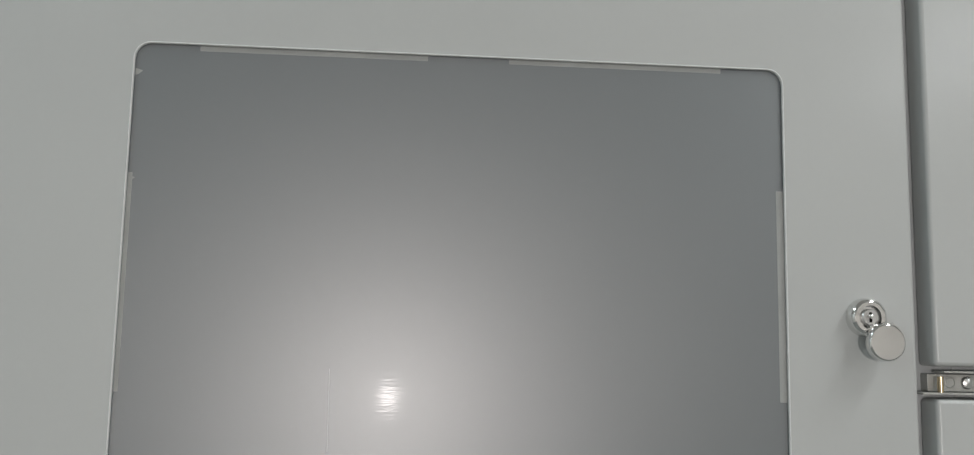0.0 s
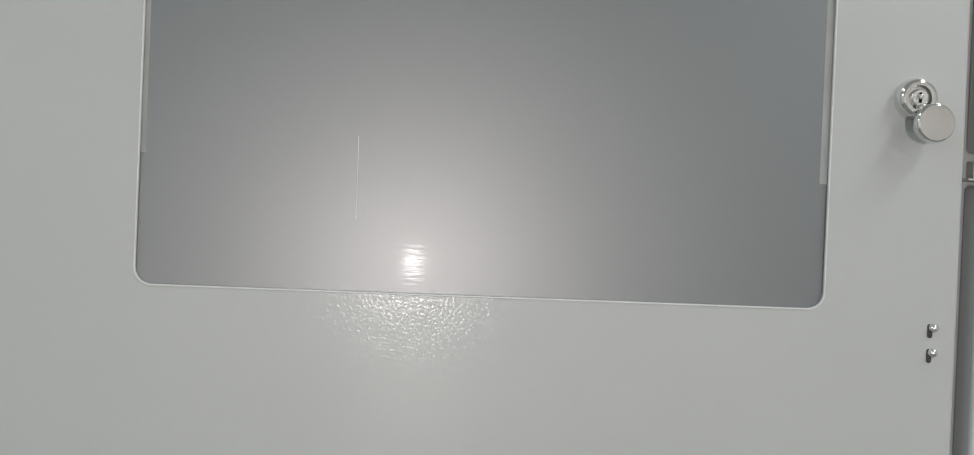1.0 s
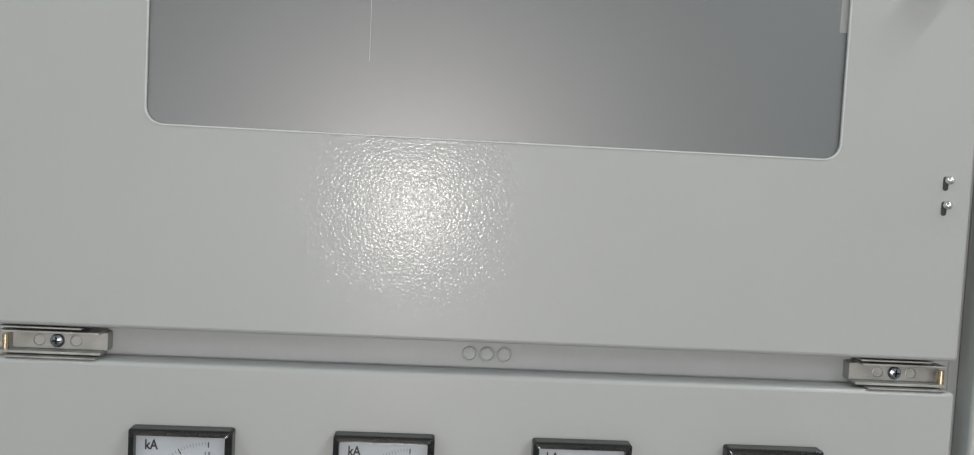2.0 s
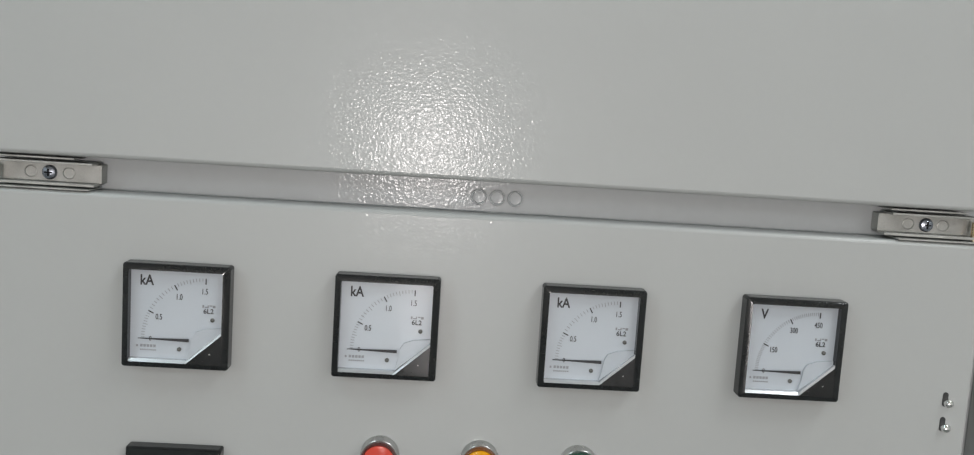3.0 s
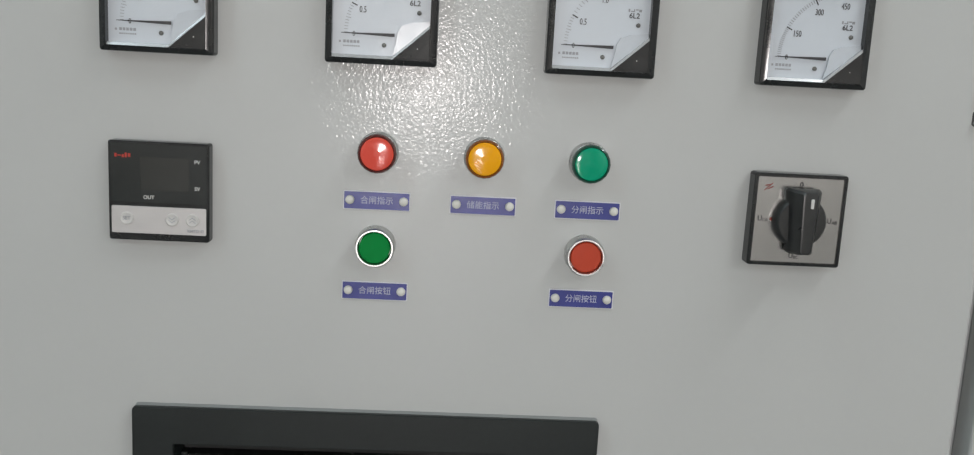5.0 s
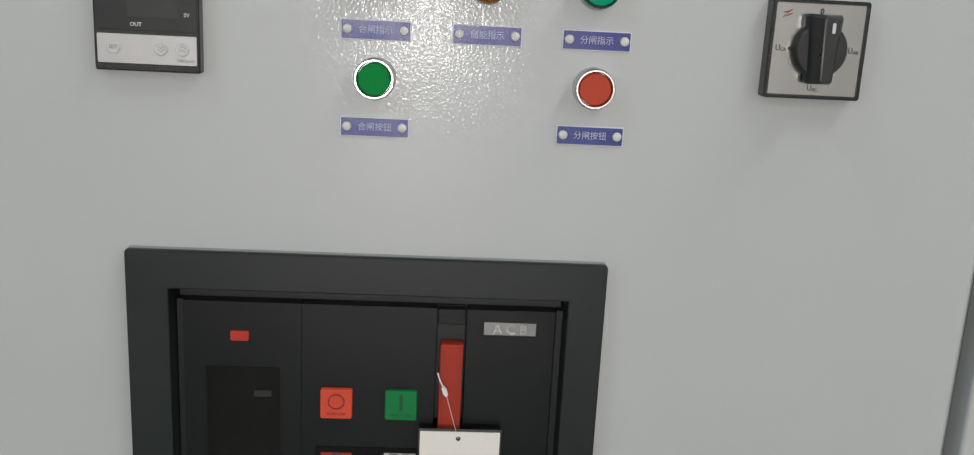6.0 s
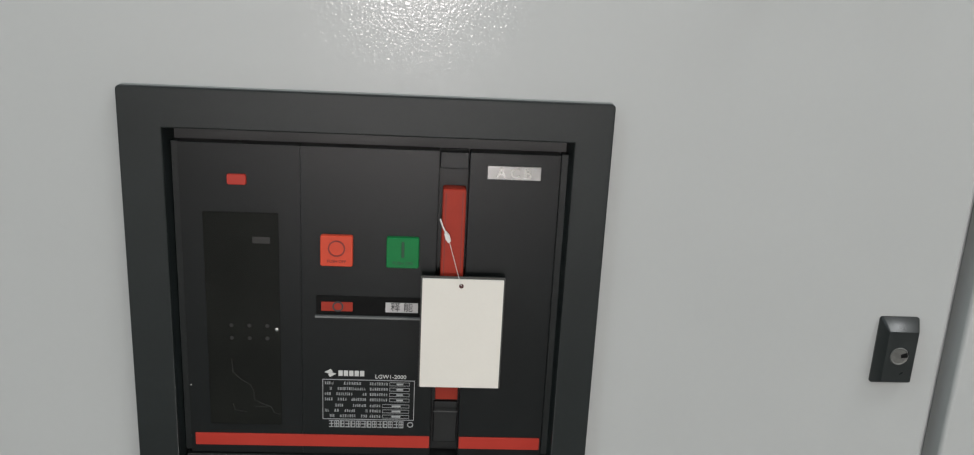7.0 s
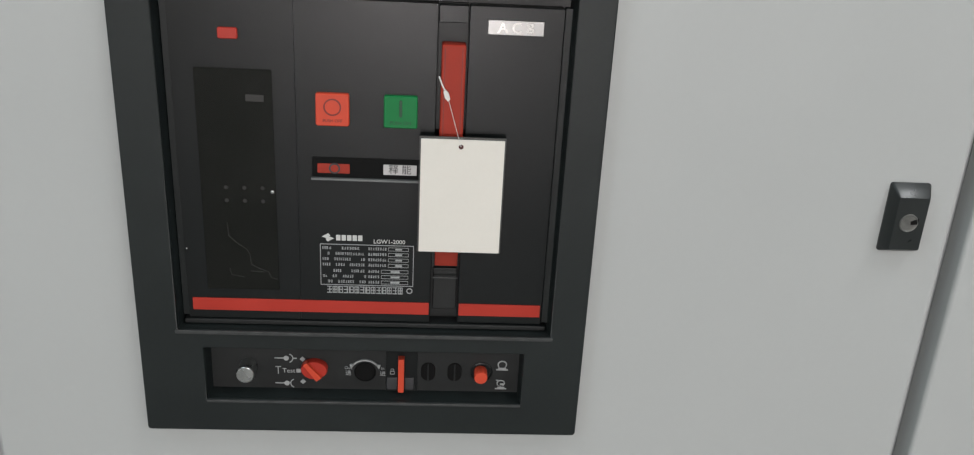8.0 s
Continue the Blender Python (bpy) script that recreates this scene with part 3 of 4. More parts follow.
kA = ("0.5", "1.0", "1.5")
METER_Z = 1.5009
for x in (-0.2268, -0.0718, 0.0836):
    meter(x, METER_Z, "kA", kA, 10, "square black panel ammeter with a white dial, pointer at zero")
meter(0.2382, METER_Z, "V", ("150", "300", "450"), 15, "square black panel voltmeter with a white dial, pointer at zero")

# ---------------- temperature controller ----------------
ctl = thing("temperature_controller", -0.2268, 0, 1.3635, "square black digital temperature controller with a silver keypad, display off", "controller")
part("case", slab(-.0356, .0356, -.0357, .0360, -.0095, .002, .0018, .0010), BLACK, ctl, "black plastic case")
part("display_window", slab(-.0340, .0340, -.0080, .0342, -.00985, -.0090, .001, .0002), DISPLAY, ctl, "dark switched-off display")
part("keypad", slab(-.0335, .0335, -.0305, -.0107, -.00990, -.0090, .001, .0002), SILVER, ctl, "silver keypad strip")
for u in (-.0226, .0094, .0238):
    b = part("key", turned([(.0047, -.0096), (.0047, -.0104), (.0041, -.0109), (.0034, -.0107), (.0002, -.0108)], u, -.0196, 24), BUTTON, ctl, "round pale key")
    if u < -.02:
        writing("key_mark", "SET", u, -.0196, -.01095, .0037, GREYINK, b, squeeze=.95, bold=.00005)
    else:
        s = -1 if u < .02 else 1
        bm = bmesh.new()
        for dz in (-.0011, .0011):
            for side in (-1, 1):
                p, q = (u, -.0196 + dz + s * .0010), (u + side * .0024, -.0196 + dz - s * .0008)
                w = .0003
                quad = [(p[0], p[1] + w), (p[0], p[1] - w), (q[0], q[1] - w), (q[0], q[1] + w)]
                prism(quad if side < 0 else quad[::-1], -.01095, -.0106, bm)
        part("key_mark", bm, GREYINK, b)
writing("type_mark", "XMTD-D", .0258, -.0274, -.01005, .0030, GREYINK, ctl, squeeze=1.05, bold=.00004)
writing("display_mark", "PV", .0272, .0226, -.0100, .0037, WHITEINK, ctl, bold=.00006)
writing("display_mark", "SV", .0272, .0034, -.0100, .0037, WHITEINK, ctl, bold=.00006)
writing("display_mark", "OUT", -.0070, -.0041, -.0100, .0037, WHITEINK, ctl, bold=.00006)
part("maker_mark", bars([(-.0308, -.0292, .0242, .0268), (-.0286, -.0262, .0250, .0258), (-.0256, -.0242, .0240, .0262), (-.0236, -.0222, .0240, .0274), (-.0214, -.0196, .0244, .0270)], -.0100), REDPL, ctl, "small red mark")
part("display_glass", slab(-.0130, .0215, .0010, .0250, -.00997, -.0095, .0006, .0001), DIGIT, ctl, "unlit olive display glass")

# ---------------- pilot lamps, push buttons, labels ----------------


def fluted(profile, count, depth):
    """A turned ring whose skirt is shallowly scalloped."""
    bm, n = bmesh.new(), count * 4
    loops = []
    for k, (r, y) in enumerate(profile):
        d = depth if 0 < k < 4 else 0.0
        ring = [(2 * math.pi * i / n, r * (1 - d * (0.5 - 0.5 * math.cos(count * 2 * math.pi * i / n)))) for i in range(n)]
        loops.append(([(q * math.cos(a), q * math.sin(a)) for a, q in ring], y))
    return loft(bm, loops)


def pilot(x, z, lens, rim, colour):
    t = thing("pilot_lamp", x, 0, z, f"round {colour} pilot lamp, unlit, in a thin metal ring", "lamp", "pilot lamps")
    part("collar", turned([(.0148, .002), (.0148, -.0040), (.0144, -.0050), (.0142, -.0096), (.0136, -.0102), (.0120, -.0102)], 0, 0, 40), SATIN, t, "thin metal collar")
    part("rim", fluted([(.0138, -.0098), (.0142, -.0112), (.0142, -.0138), (.0136, -.0152), (.0124, -.0156), (.0119, -.0148)], 20, .012), rim, t, f"dark {colour} clear rim with shallow flutes")
    part("lens", turned([(.0119, -.0130), (.0119, -.0152), (.0114, -.0158), (.0098, -.0160), (.0076, -.0161), (.0052, -.0162), (.0026, -.0163), (.0003, -.0163)], 0, 0, 40), lens, t, f"{colour} lens")
    return t


pilot(-0.0720, 1.3990, LENS_RED, RIM_RED, "red")
pilot(0.0050, 1.3990, LENS_AMBER, RIM_AMBER, "amber")
pilot(0.0820, 1.3990, LENS_GREEN, RIM_GREEN, "green")


def push(x, z, cap, colour):
    t = thing("push_button", x, 0, z, f"flush {colour} push button in a bright metal ring", "button", "push buttons")
    part("bezel_ring", turned([(.0148, .002), (.0147, -.0035), (.0146, -.0105), (.0143, -.0126), (.0135, -.0140), (.0125, -.0140), (.0117, -.0125), (.0116, -.0090)], 0, 0, 44), SATIN, t, "bright metal ring")
    part("cap", turned([(.0114, -.0080), (.0114, -.0122), (.0106, -.0130), (.0060, -.0131), (.0003, -.0131)], 0, 0, 40), cap, t, f"{colour} cap")
    return t


push(-0.0718, 1.3300, CAP_GREEN, "green")
push(0.0832, 1.3300, CAP_RED, "red")


def name_plate(x, z, body):
    t = thing("name_plate", x, 0, z, "small blue engraved plastic plate with white rivets and white characters", "label", "blue name plates")
    part("plate_edge", slab(-.0245, .0245, -.0070, .0070, -.0010, .001, .0006, .0002), LABELEDGE, t, "white edge of the plate")
    part("plate", slab(-.0238, .0238, -.0064, .0062, -.00125, -.0004, .0005, .0001), BLUE, t, "blue face")
    for u in (-.0196, .0196):
        part("rivet", turned([(.0033, -.0010), (.0033, -.0022), (.0028, -.0032), (.0015, -.0038), (.0002, -.0040)], u, 0.0002, 20), RIVET, t, "white plastic rivet")
    writing("characters", body, 0, -.0001, -.0014, .0062, PLATEINK, t, squeeze=.98)
    return t


name_plate(-0.0720, 1.3632, "合闸指示")
name_plate(0.0060, 1.3632, "储能指示")
name_plate(0.0836, 1.3632, "分闸指示")
name_plate(-0.0715, 1.2952, "合闸按钮")
name_plate(0.0836, 1.2955, "分闸按钮")

# ---------------- selector switch ----------------
sel = thing("selector_switch", 0.2385, 0, 1.3645, "square rotary selector switch with brushed metal face and grey knob", "switch")
part("bezel", frame_bm((-.0350, .0350, -.0345, .0345), (-.0322, .0322, -.0317, .0317), .0022, .0010, -.0115, .002, .0010), BLACK, sel, "black plastic bezel")
part("face_plate", slab(-.0324, .0324, -.0319, .0319, -.0105, -.0060, .0008, .0001), BRUSHED, sel, "brushed metal face plate")
knob = part("knob", turned([(.0194, -.0104), (.0194, -.0140), (.0188, -.0182), (.0178, -.0198), (.0170, -.0203), (.0003, -.0203)], 0, 0, 44), KNOBGREY, sel, "dark grey round knob with a grip bar")
bm = bmesh.new()
loops = []
for x0, x1, x2, x3, top, foot, y in ((-.0125, .0130, -.0095, .0105, .0246, -.0232, -.0150), (-.0118, .0122, -.0085, .0095, .0246, -.0232, -.0205),
                                     (-.0062, .0068, -.0046, .0056, .0238, -.0222, -.0300), (-.0052, .0058, -.0036, .0046, .0230, -.0214, -.0315), (-.0040, .0046, -.0026, .0036, .0222, -.0206, -.0317)):
    c = .0018   # clipped corners
    loops.append(([(x1, top - c), (x1 - c, top), (x0 + c, top), (x0, top - c), (x2, foot + c), (x2 + c, foot), (x3 - c, foot), (x3, foot + c)], y))
loft(bm, loops)
part("grip_bar", bm, KNOBGREY, knob, "raised grip bar")
part("index_mark", slab(.0004, .0026, .0120, .0190, -.0325, -.0310, .0007, .0001), WHITEINK, knob, "white index mark")
part("base_lobe", slab(-.0048, .0056, -.0235, .0232, -.0146, -.0100, .0026, .0010), KNOBGREY, sel, "lower lobe of the knob")
part("stop_tab", slab(-.0118, -.0046, .0120, .0236, -.0140, -.0100, .0015, .0006), TRIM, sel, "dull grey stop tab")
writing("position_mark", "0", .0005, .0264, -.0107, .0056, INK, sel, bold=.0001)
writing("position_mark", "U", -.0262 - .0020, .0000 + .0004, -.0107, .0058, INK, sel, squeeze=.85)
writing("position_mark", "CA", -.0262 + .0020, .0000 - .0007, -.0107, .0036, INK, sel, squeeze=.9)
writing("position_mark", "U", .0262 - .0020, .0000 + .0004, -.0107, .0058, INK, sel, squeeze=.85)
writing("position_mark", "AB", .0262 + .0020, .0000 - .0007, -.0107, .0036, INK, sel, squeeze=.9)
writing("position_mark", "U", .0000 - .0020, -.0272 + .0004, -.0107, .0058, INK, sel, squeeze=.85)
writing("position_mark", "BC", .0000 + .0020, -.0272 - .0007, -.0107, .0036, INK, sel, squeeze=.9)
for u in (-.0197, .0197):
    part("red_dot", turned([(.0013, -.0104), (.0013, -.0108), (.0002, -.0109)], u, .0002, 14), REDDARK, sel)
bm = bmesh.new()
for a, b in (((-.027, .0215), (-.021, .0270)), ((-.0265, .0250), (-.0225, .0258)), ((-.0245, .0225), (-.0205, .0245))):
    w = .0004
    prism([(b[0], b[1] + w), (a[0], a[1] + w), (a[0], a[1] - w), (b[0], b[1] - w)], -.0107, -.0104, bm)
part("maker_mark", bm, REDDARK, sel, "small red scribbled mark")

# ---------------- round lock and flush latch ----------------
lock = thing("cam_lock", 0.3430, 0, 1.9430, "round chrome cam lock with its swivel dust cover turned aside", "lock")
part("escutcheon", turned([(.0160, .001), (.0160, -.0060), (.0155, -.0085), (.0142, -.0105), (.0125, -.0112), (.0098, -.0112), (.0090, -.0090), (.0086, -.0075), (.0003, -.0075)], 0, 0, 44), CHROME, lock, "chrome escutcheon")
part("lock_core", turned([(.0070, -.0070), (.0070, -.0098), (.0062, -.0105), (.0002, -.0105)], .0004, 0, 28), SATIN, lock, "lock cylinder")
part("key_slot", slab(-.0008, .0016, -.0042, .0042, -.0109, -.0100, .0008, .0001), HOLESHADE, lock)
part("driver_pin", turned([(.0020, -.0100), (.0020, -.0122), (.0014, -.0130), (.0002, -.0132)], .0002, .0008, 14), CHROME, lock)
cover = part("dust_cover", turned([(.0150, -.0130), (.0156, -.0150), (.0156, -.0185), (.0152, -.0200), (.0145, -.0207), (.0138, -.0210), (.0002, -.0210)], .0090, -.0205, 44), CHROME, lock, "round chrome dust cover")
part("cover_hinge", slab(-.0030, .0110, -.0120, -.0060, -.0180, -.0100, .002, .001), CHROME, lock)
bm = bmesh.new()
for i in range(9):
    a = radians(22 + i * 8.5)
    x, z = .0090 + .0152 * math.cos(a), -.0205 + .0152 * math.sin(a)
    rod([(x, -.0145, z), (x, -.0200, z)], .0011, 8, bm)
part("grip_teeth", bm, SATIN, cover, "notched edge")

latch = thing("flush_latch", 0.3470, 0, 1.0120, "small black rectangular door latch with a worn metal key core", "latch")
bm = bmesh.new()
loft(bm, [(rrect(-.0160, .0160, -.0285, .0285, .0022), .002), (rrect(-.0160, .0160, -.0285, .0285, .0022), -.0015), (rrect(-.0158, .0158, -.0283, .0283, .0022), -.0022),
          (rrect(-.0120, .0128, -.0240, .0200, .0012), -.0105), (rrect(-.0115, .0123, -.0235, .0195, .0010), -.0110)])
part("housing", bm, LATCHBLACK, latch, "black plastic housing with bevelled sides")
part("key_core", turned([(.0074, -.0105), (.0074, -.0116), (.0068, -.0121), (.0060, -.0117), (.0002, -.0117)], -.0006, -.0010, 28), DULL, latch, "worn round metal key core")
part("key_slot", prism([(.0066, .0030), (.0004, .0006), (.0010, -.0022), (.0062, -.0018)], -.0120, -.0110), HOLESHADE, latch)

# ---------------- air circuit breaker ----------------
brk = thing("circuit_breaker", -0.0725, 0, 0.8100, "large black air circuit breaker set in a wide black door frame", "circuit breaker")
BO = Vector((0.0725, 0, -0.8100))


def bpart(name, bm, mat, parent=brk, label=""):
    o = part(name, bm, mat, parent, label)
    if parent is brk:
        o.location = BO
    return o


def bwrite(name, body, x, z, front, size, mat, parent=brk, **kw):
    o = writing(name, body, x, z, front, size, mat, parent, **kw)
    if parent is brk:
        o.location = BO
    return o


FY = 0.0000   # the breaker's face
# door frame with the main opening and the narrow lower opening
bm = bmesh.new()
OPEN = (-0.2178, 0.0755, 0.9025, 1.1720)
LOW = (-0.1990, 0.0555, 0.8395, 0.8865)
out = (-0.2485, 0.1035, 0.8095, 1.2010)
pierced(bm, (out[0], LOW[0], OPEN[0], OPEN[1], LOW[1], out[1]), (out[2], LOW[2], LOW[3], OPEN[2], OPEN[3], out[3]), (OPEN, LOW), -.0100, -.0060)
bpart("door_frame", bm, FRAMEBLACK, label="wide black plastic door frame")
# the frame's sides, lightened as if reflecting the ceiling
bm = bmesh.new()
loft(bm, [(rrect(out[0] + .0006, out[1] - .0006, out[2] + .0006, out[3] - .0006, .0026), -.0058), (rrect(out[0] - .0002, out[1] + .0002, out[2] - .0002, out[3] + .0002, .0026), .0004),
          (rrect(BREAKER_HOLE[0] + .001, BREAKER_HOLE[1] - .001, BREAKER_HOLE[2] + .001, BREAKER_HOLE[3] - .001, .0026), .0004),
          (rrect(BREAKER_HOLE[0] + .001, BREAKER_HOLE[1] - .001, BREAKER_HOLE[2] + .001, BREAKER_HOLE[3] - .001, .0026), -.0058)], ring=True)
bpart("frame_side", bm, EDGE_GREY, label="sides of the black frame, greyed for the ceiling light they reflect")
bm = bmesh.new()
for box in (OPEN, LOW):
    e, f, g, k = box
    loft(bm, [(rrect(e - .002, f + .002, g - .002, k + .002, .001), -.0061), (rrect(e - .002, f + .002, g - .002, k + .002, .001), .0200),
              (rrect(e + .0035, f - .0035, g + .0035, k - .0035, .001), .0200), (rrect(e, f, g, k, .001), -.0061)], ring=True)
bpart("opening_wall", bm, FRAMEBLACK, label="black sloping walls of the openings")
bm = bmesh.new()
for c, d in ((0.9000, 0.9025),):
    slab(OPEN[0] - .002, OPEN[1] + .002, c - .0006, d, -.0112, -.0095, .0006, .0004, bm=bm)
slab(LOW[0], LOW[1], LOW[2] - .0026, LOW[2] - .0004, -.0112, -.0095, .0006, .0004, bm=bm)
bpart("frame_lip", bm, LIP, label="worn lighter lip of the frame")
# body behind, and the face in three fields with the lever column between
bpart("breaker_body", slab(-0.2240, 0.0820, 0.8990, 1.1760, 0.0120, 0.300, .002, .0005), DEEPBLACK, label="black body behind the face")
FACE_LO, FACE_HI = 0.9090, 1.1605
face_l = bpart("face_panel", slab(-0.2105, -0.1230, FACE_LO, FACE_HI, FY, .019, .0006, .0001), FACEBLACK, label="matt black face panel of the trip unit")
face_m = bpart("face_panel", slab(-0.12285, -0.0216, FACE_LO, FACE_HI, FY - .0001, .019, .0006, .0001), FACEBLACK, label="matt black face panel with the push keys")
face_r = bpart("face_panel", slab(0.0008, 0.0685, FACE_LO, FACE_HI, FY, .019, .0015, .0006), FACEBLACK, label="matt black face panel with a silver badge")
for x0, x1 in ((-0.2160, -0.2109), (0.0689, 0.0742)):
    bpart("side_step", slab(x0, x1, FACE_LO, FACE_HI, .0035, .019, .0006, .0004), FRAMEBLACK, label="narrow black step beside the face")
bpart("lever_channel", slab(-0.0212, 0.0004, FACE_LO + .002, FACE_HI, .0090, .019, .0008, .0003), DEEPBLACK, label="dark channel of the charging lever")
bpart("channel_cap", slab(-0.0208, 0.0002, 1.1475, FACE_HI - .0006, .0008, .019, .0010, .0006), FACEBLACK)
lever = bpart("charging_lever", slab(-0.0182, -0.0008, 0.9900, 1.1328, -.0030, .014, .0016, .0012), HANDLE, label="long dull red charging lever")
# dark red bars stand for the shade in the lever's grooves
part("groove_shade", bars([(-0.0160, -0.0030, 1.0640, 1.0646), (-.0160, -.0154, 1.0640, 1.1300), (-.0036, -.0030, 1.0640, 1.1300)], -.00312, .0002), REDDARK, lever)
bpart("lever_shank", slab(-0.0186, -0.0006, 0.9560, 0.9900, .0060, .0135, .0010, .0006), HANDLE, label="recessed dull red end of the lever")
bpart("lever_tip", slab(-0.0196, -0.0004, 0.9180, 0.9545, .0055, .015, .0012, .0008), DEEPBLACK, label="black end of the lever")
bpart("metal_rod", rod([(-.0200, -.0002, 0.9486), (-.0002, -.0002, 0.9486)], .0006), LIP)
bpart("inner_ledge", slab(-0.2140, 0.0720, 0.9042, 0.9082, -.0020, .019, .001, .0008), DEEPBLACK)
# red stripe along the foot of the face
bpart("red_stripe", slab(-0.2070, -0.0222, 0.9158, 0.9262, FY - .0009, FY + .0005, .0004, .0002), REDPL, face_l.parent, "red stripe along the foot of the face")
bpart("red_stripe", slab(0.0016, 0.0668, 0.9158, 0.9262, FY - .0009, FY + .0005, .0004, .0002), REDPL, face_r.parent, "red stripe along the foot of the face")
# red reset key
part("reset_key", slab(-0.1757, -0.1618, 1.1302, 1.1382, FY - .0020, FY + .001, .0014, .0006), REDPL, face_l, "small red reset key")
# smoked cover of the trip unit, with dim things behind
smoked = bpart("smoked_cover", slab(-0.1945, -0.1392, 0.9345, 1.1092, FY - .0007, FY + .0005, .0010, .0003), SMOKED, label="dark smoked cover over the trip unit")
part("dim_mark", bars([(-.1585, -.1455, 1.0855, 1.0905)], FY - .0009), DIM, smoked)
bm = bmesh.new()
for i in range(3):
    for j in range(2):
        turned([(.0016, FY - .0006), (.0016, FY - .0008), (.0002, FY - .0008)], -.1760 + .0135 * i, 1.0190 - .0105 * j, 12, bm)
part("dim_keys", bm, DIM, smoked)
bm = bmesh.new()
curve = [(-.1768, .9905), (-.1760, .9795), (-.1700, .9735), (-.1630, .9690), (-.1606, .9640), (-.1600, .9560), (-.1545, .9530), (-.1470, .9500), (-.1450, .9450), (-.1405, .9438)]
rod([(x, FY - .0007, z) for x, z in curve], .00035, 6, bm)
rod([(-.1768, FY - .0007, .9525), (-.1755, FY - .0007, .9470), (-.1660, FY - .0007, .9452)], .00035, 6, bm)
rod([(-.1606, FY - .0007, .9505), (-.1500, FY - .0007, .9498)], .00030, 6, bm)
part("trip_curve", bm, DIM, smoked, "faint stepped curve print")
bpart("cover_screw", turned([(.0014, FY + .0005), (.0014, FY - .0010), (.0002, FY - .0014)], -.1418, 1.0162, 12), CHROME, label="tiny bright screw")
bpart("seal_dot", turned([(.0007, FY + .0005), (.0007, FY - .0010), (.0002, FY - .0012)], -.2086, .9680, 10), CHROME)
# push keys
off_key = part("off_key", slab(-0.1082, -0.0840, 1.0700, 1.0942, FY - .0040, FY + .001, .0016, .0008), ORANGERED, face_m, "orange-red square push key")
bm = bmesh.new()
turned([(.0064, FY - .0038), (.0064, FY - .0044), (.0054, FY - .0044), (.0054, FY - .0040)], -.0960, 1.0842, 30, bm, cap=False)
part("ring_mark", bm, REDDARK, off_key, "ring mark")
on_key = part("on_key", slab(-0.0590, -0.0345, 1.0700, 1.0942, FY - .0040, FY + .001, .0016, .0008), GREENPL, face_m, "green square push key")
part("bar_mark", slab(-.0477, -.0456, 1.0784, 1.0912, FY - .0044, FY - .0036, .0009, .0002), GREENDARK, on_key, "bar mark")
writing("key_word", "PUSH ON", -.0467, 1.0740, FY - .0041, .0036, GREENDARK, on_key)
writing("key_word", "PUSH OFF", -.0960, 1.0740, FY - .0041, .0032, REDDARK, off_key)
# indicator slot
bpart("indicator_slot", slab(-0.1118, -0.0322, 1.0298, 1.0452, FY - .0010, FY + .0005, .0008, .0003), HOLESHADE, label="black indicator slot")
# coloured grey, not black, so that the ledge looks lit
bpart("slot_ledge", slab(-0.1125, -0.0318, 1.0278, 1.0293, FY - .0034, FY + .0005, .0004, .0003), TRIM)
flag = bpart("indicator_flag", slab(-0.1078, -0.0840, 1.0330, 1.0404, FY - .0014, FY - .0005, .0004, .0001), HANDLE, label="red state flag with a black ring")
bm = bmesh.new()
turned([(.0042, FY - .0012), (.0042, FY - .0017), (.0030, FY - .0017), (.0030, FY - .0012)], -.0952, 1.0368, 26, bm, cap=False)
part("ring_mark", bm, INK, flag)
flag = bpart("indicator_flag", slab(-0.0590, -0.0342, 1.0330, 1.0410, FY - .0014, FY - .0005, .0004, .0001), SILVER, label="pale state flag with black characters")
writing("characters", "释 能", -.0466, 1.0370, FY - .0016, .0076, INK, flag)
# silver badge
badge = bpart("badge", slab(0.0140, 0.0538, 1.1408, 1.1512, FY - .0014, FY + .0005, .0005, .0003), SIGN, label="silver metal badge with raised letters")
writing("badge_letters", "A C B", .0338, 1.1460, FY - .0021, .0104, BADGE_RAISED, badge, thick=.0008, bold=.00018)
# rating plate: emblem, type, framed table of unreadable entries
bm = bmesh.new()
for s in (1, -1):
    c = (-.1010, .9805)
    prism([(c[0] + s * .0002, c[1] + s * .0034), (c[0] - s * .0046, c[1] + s * .0006), (c[0] - s * .0008, c[1] - s * .0006), (c[0] + s * .0018, c[1] + s * .0014)], FY - .0007, FY - .0002, bm)
bars([(-.0948 + .0042 * i, -.0915 + .0042 * i, .9782, .9828) for i in range(5)], FY - .0007, .0003, bm)
bpart("emblem", bm, WHITEINK, label="pale emblem and bold wordmark")
bwrite("type_mark", "LGW1-2000", -.0540, .9780, FY - .0006, .0046, WHITEINK, squeeze=1.05, bold=.00004)
bm = bmesh.new()
pl = (-.1072, -.0350, .9402, .9752)
w = .0005
bars([(pl[0], pl[1], pl[3] - w, pl[3]), (pl[0], pl[1], pl[2], pl[2] + w), (pl[0], pl[0] + w, pl[2] + w, pl[3] - w), (pl[1] - w, pl[1], pl[2] + w, pl[3] - w)], FY - .0007, .0003, bm)
rng = random.Random(4)


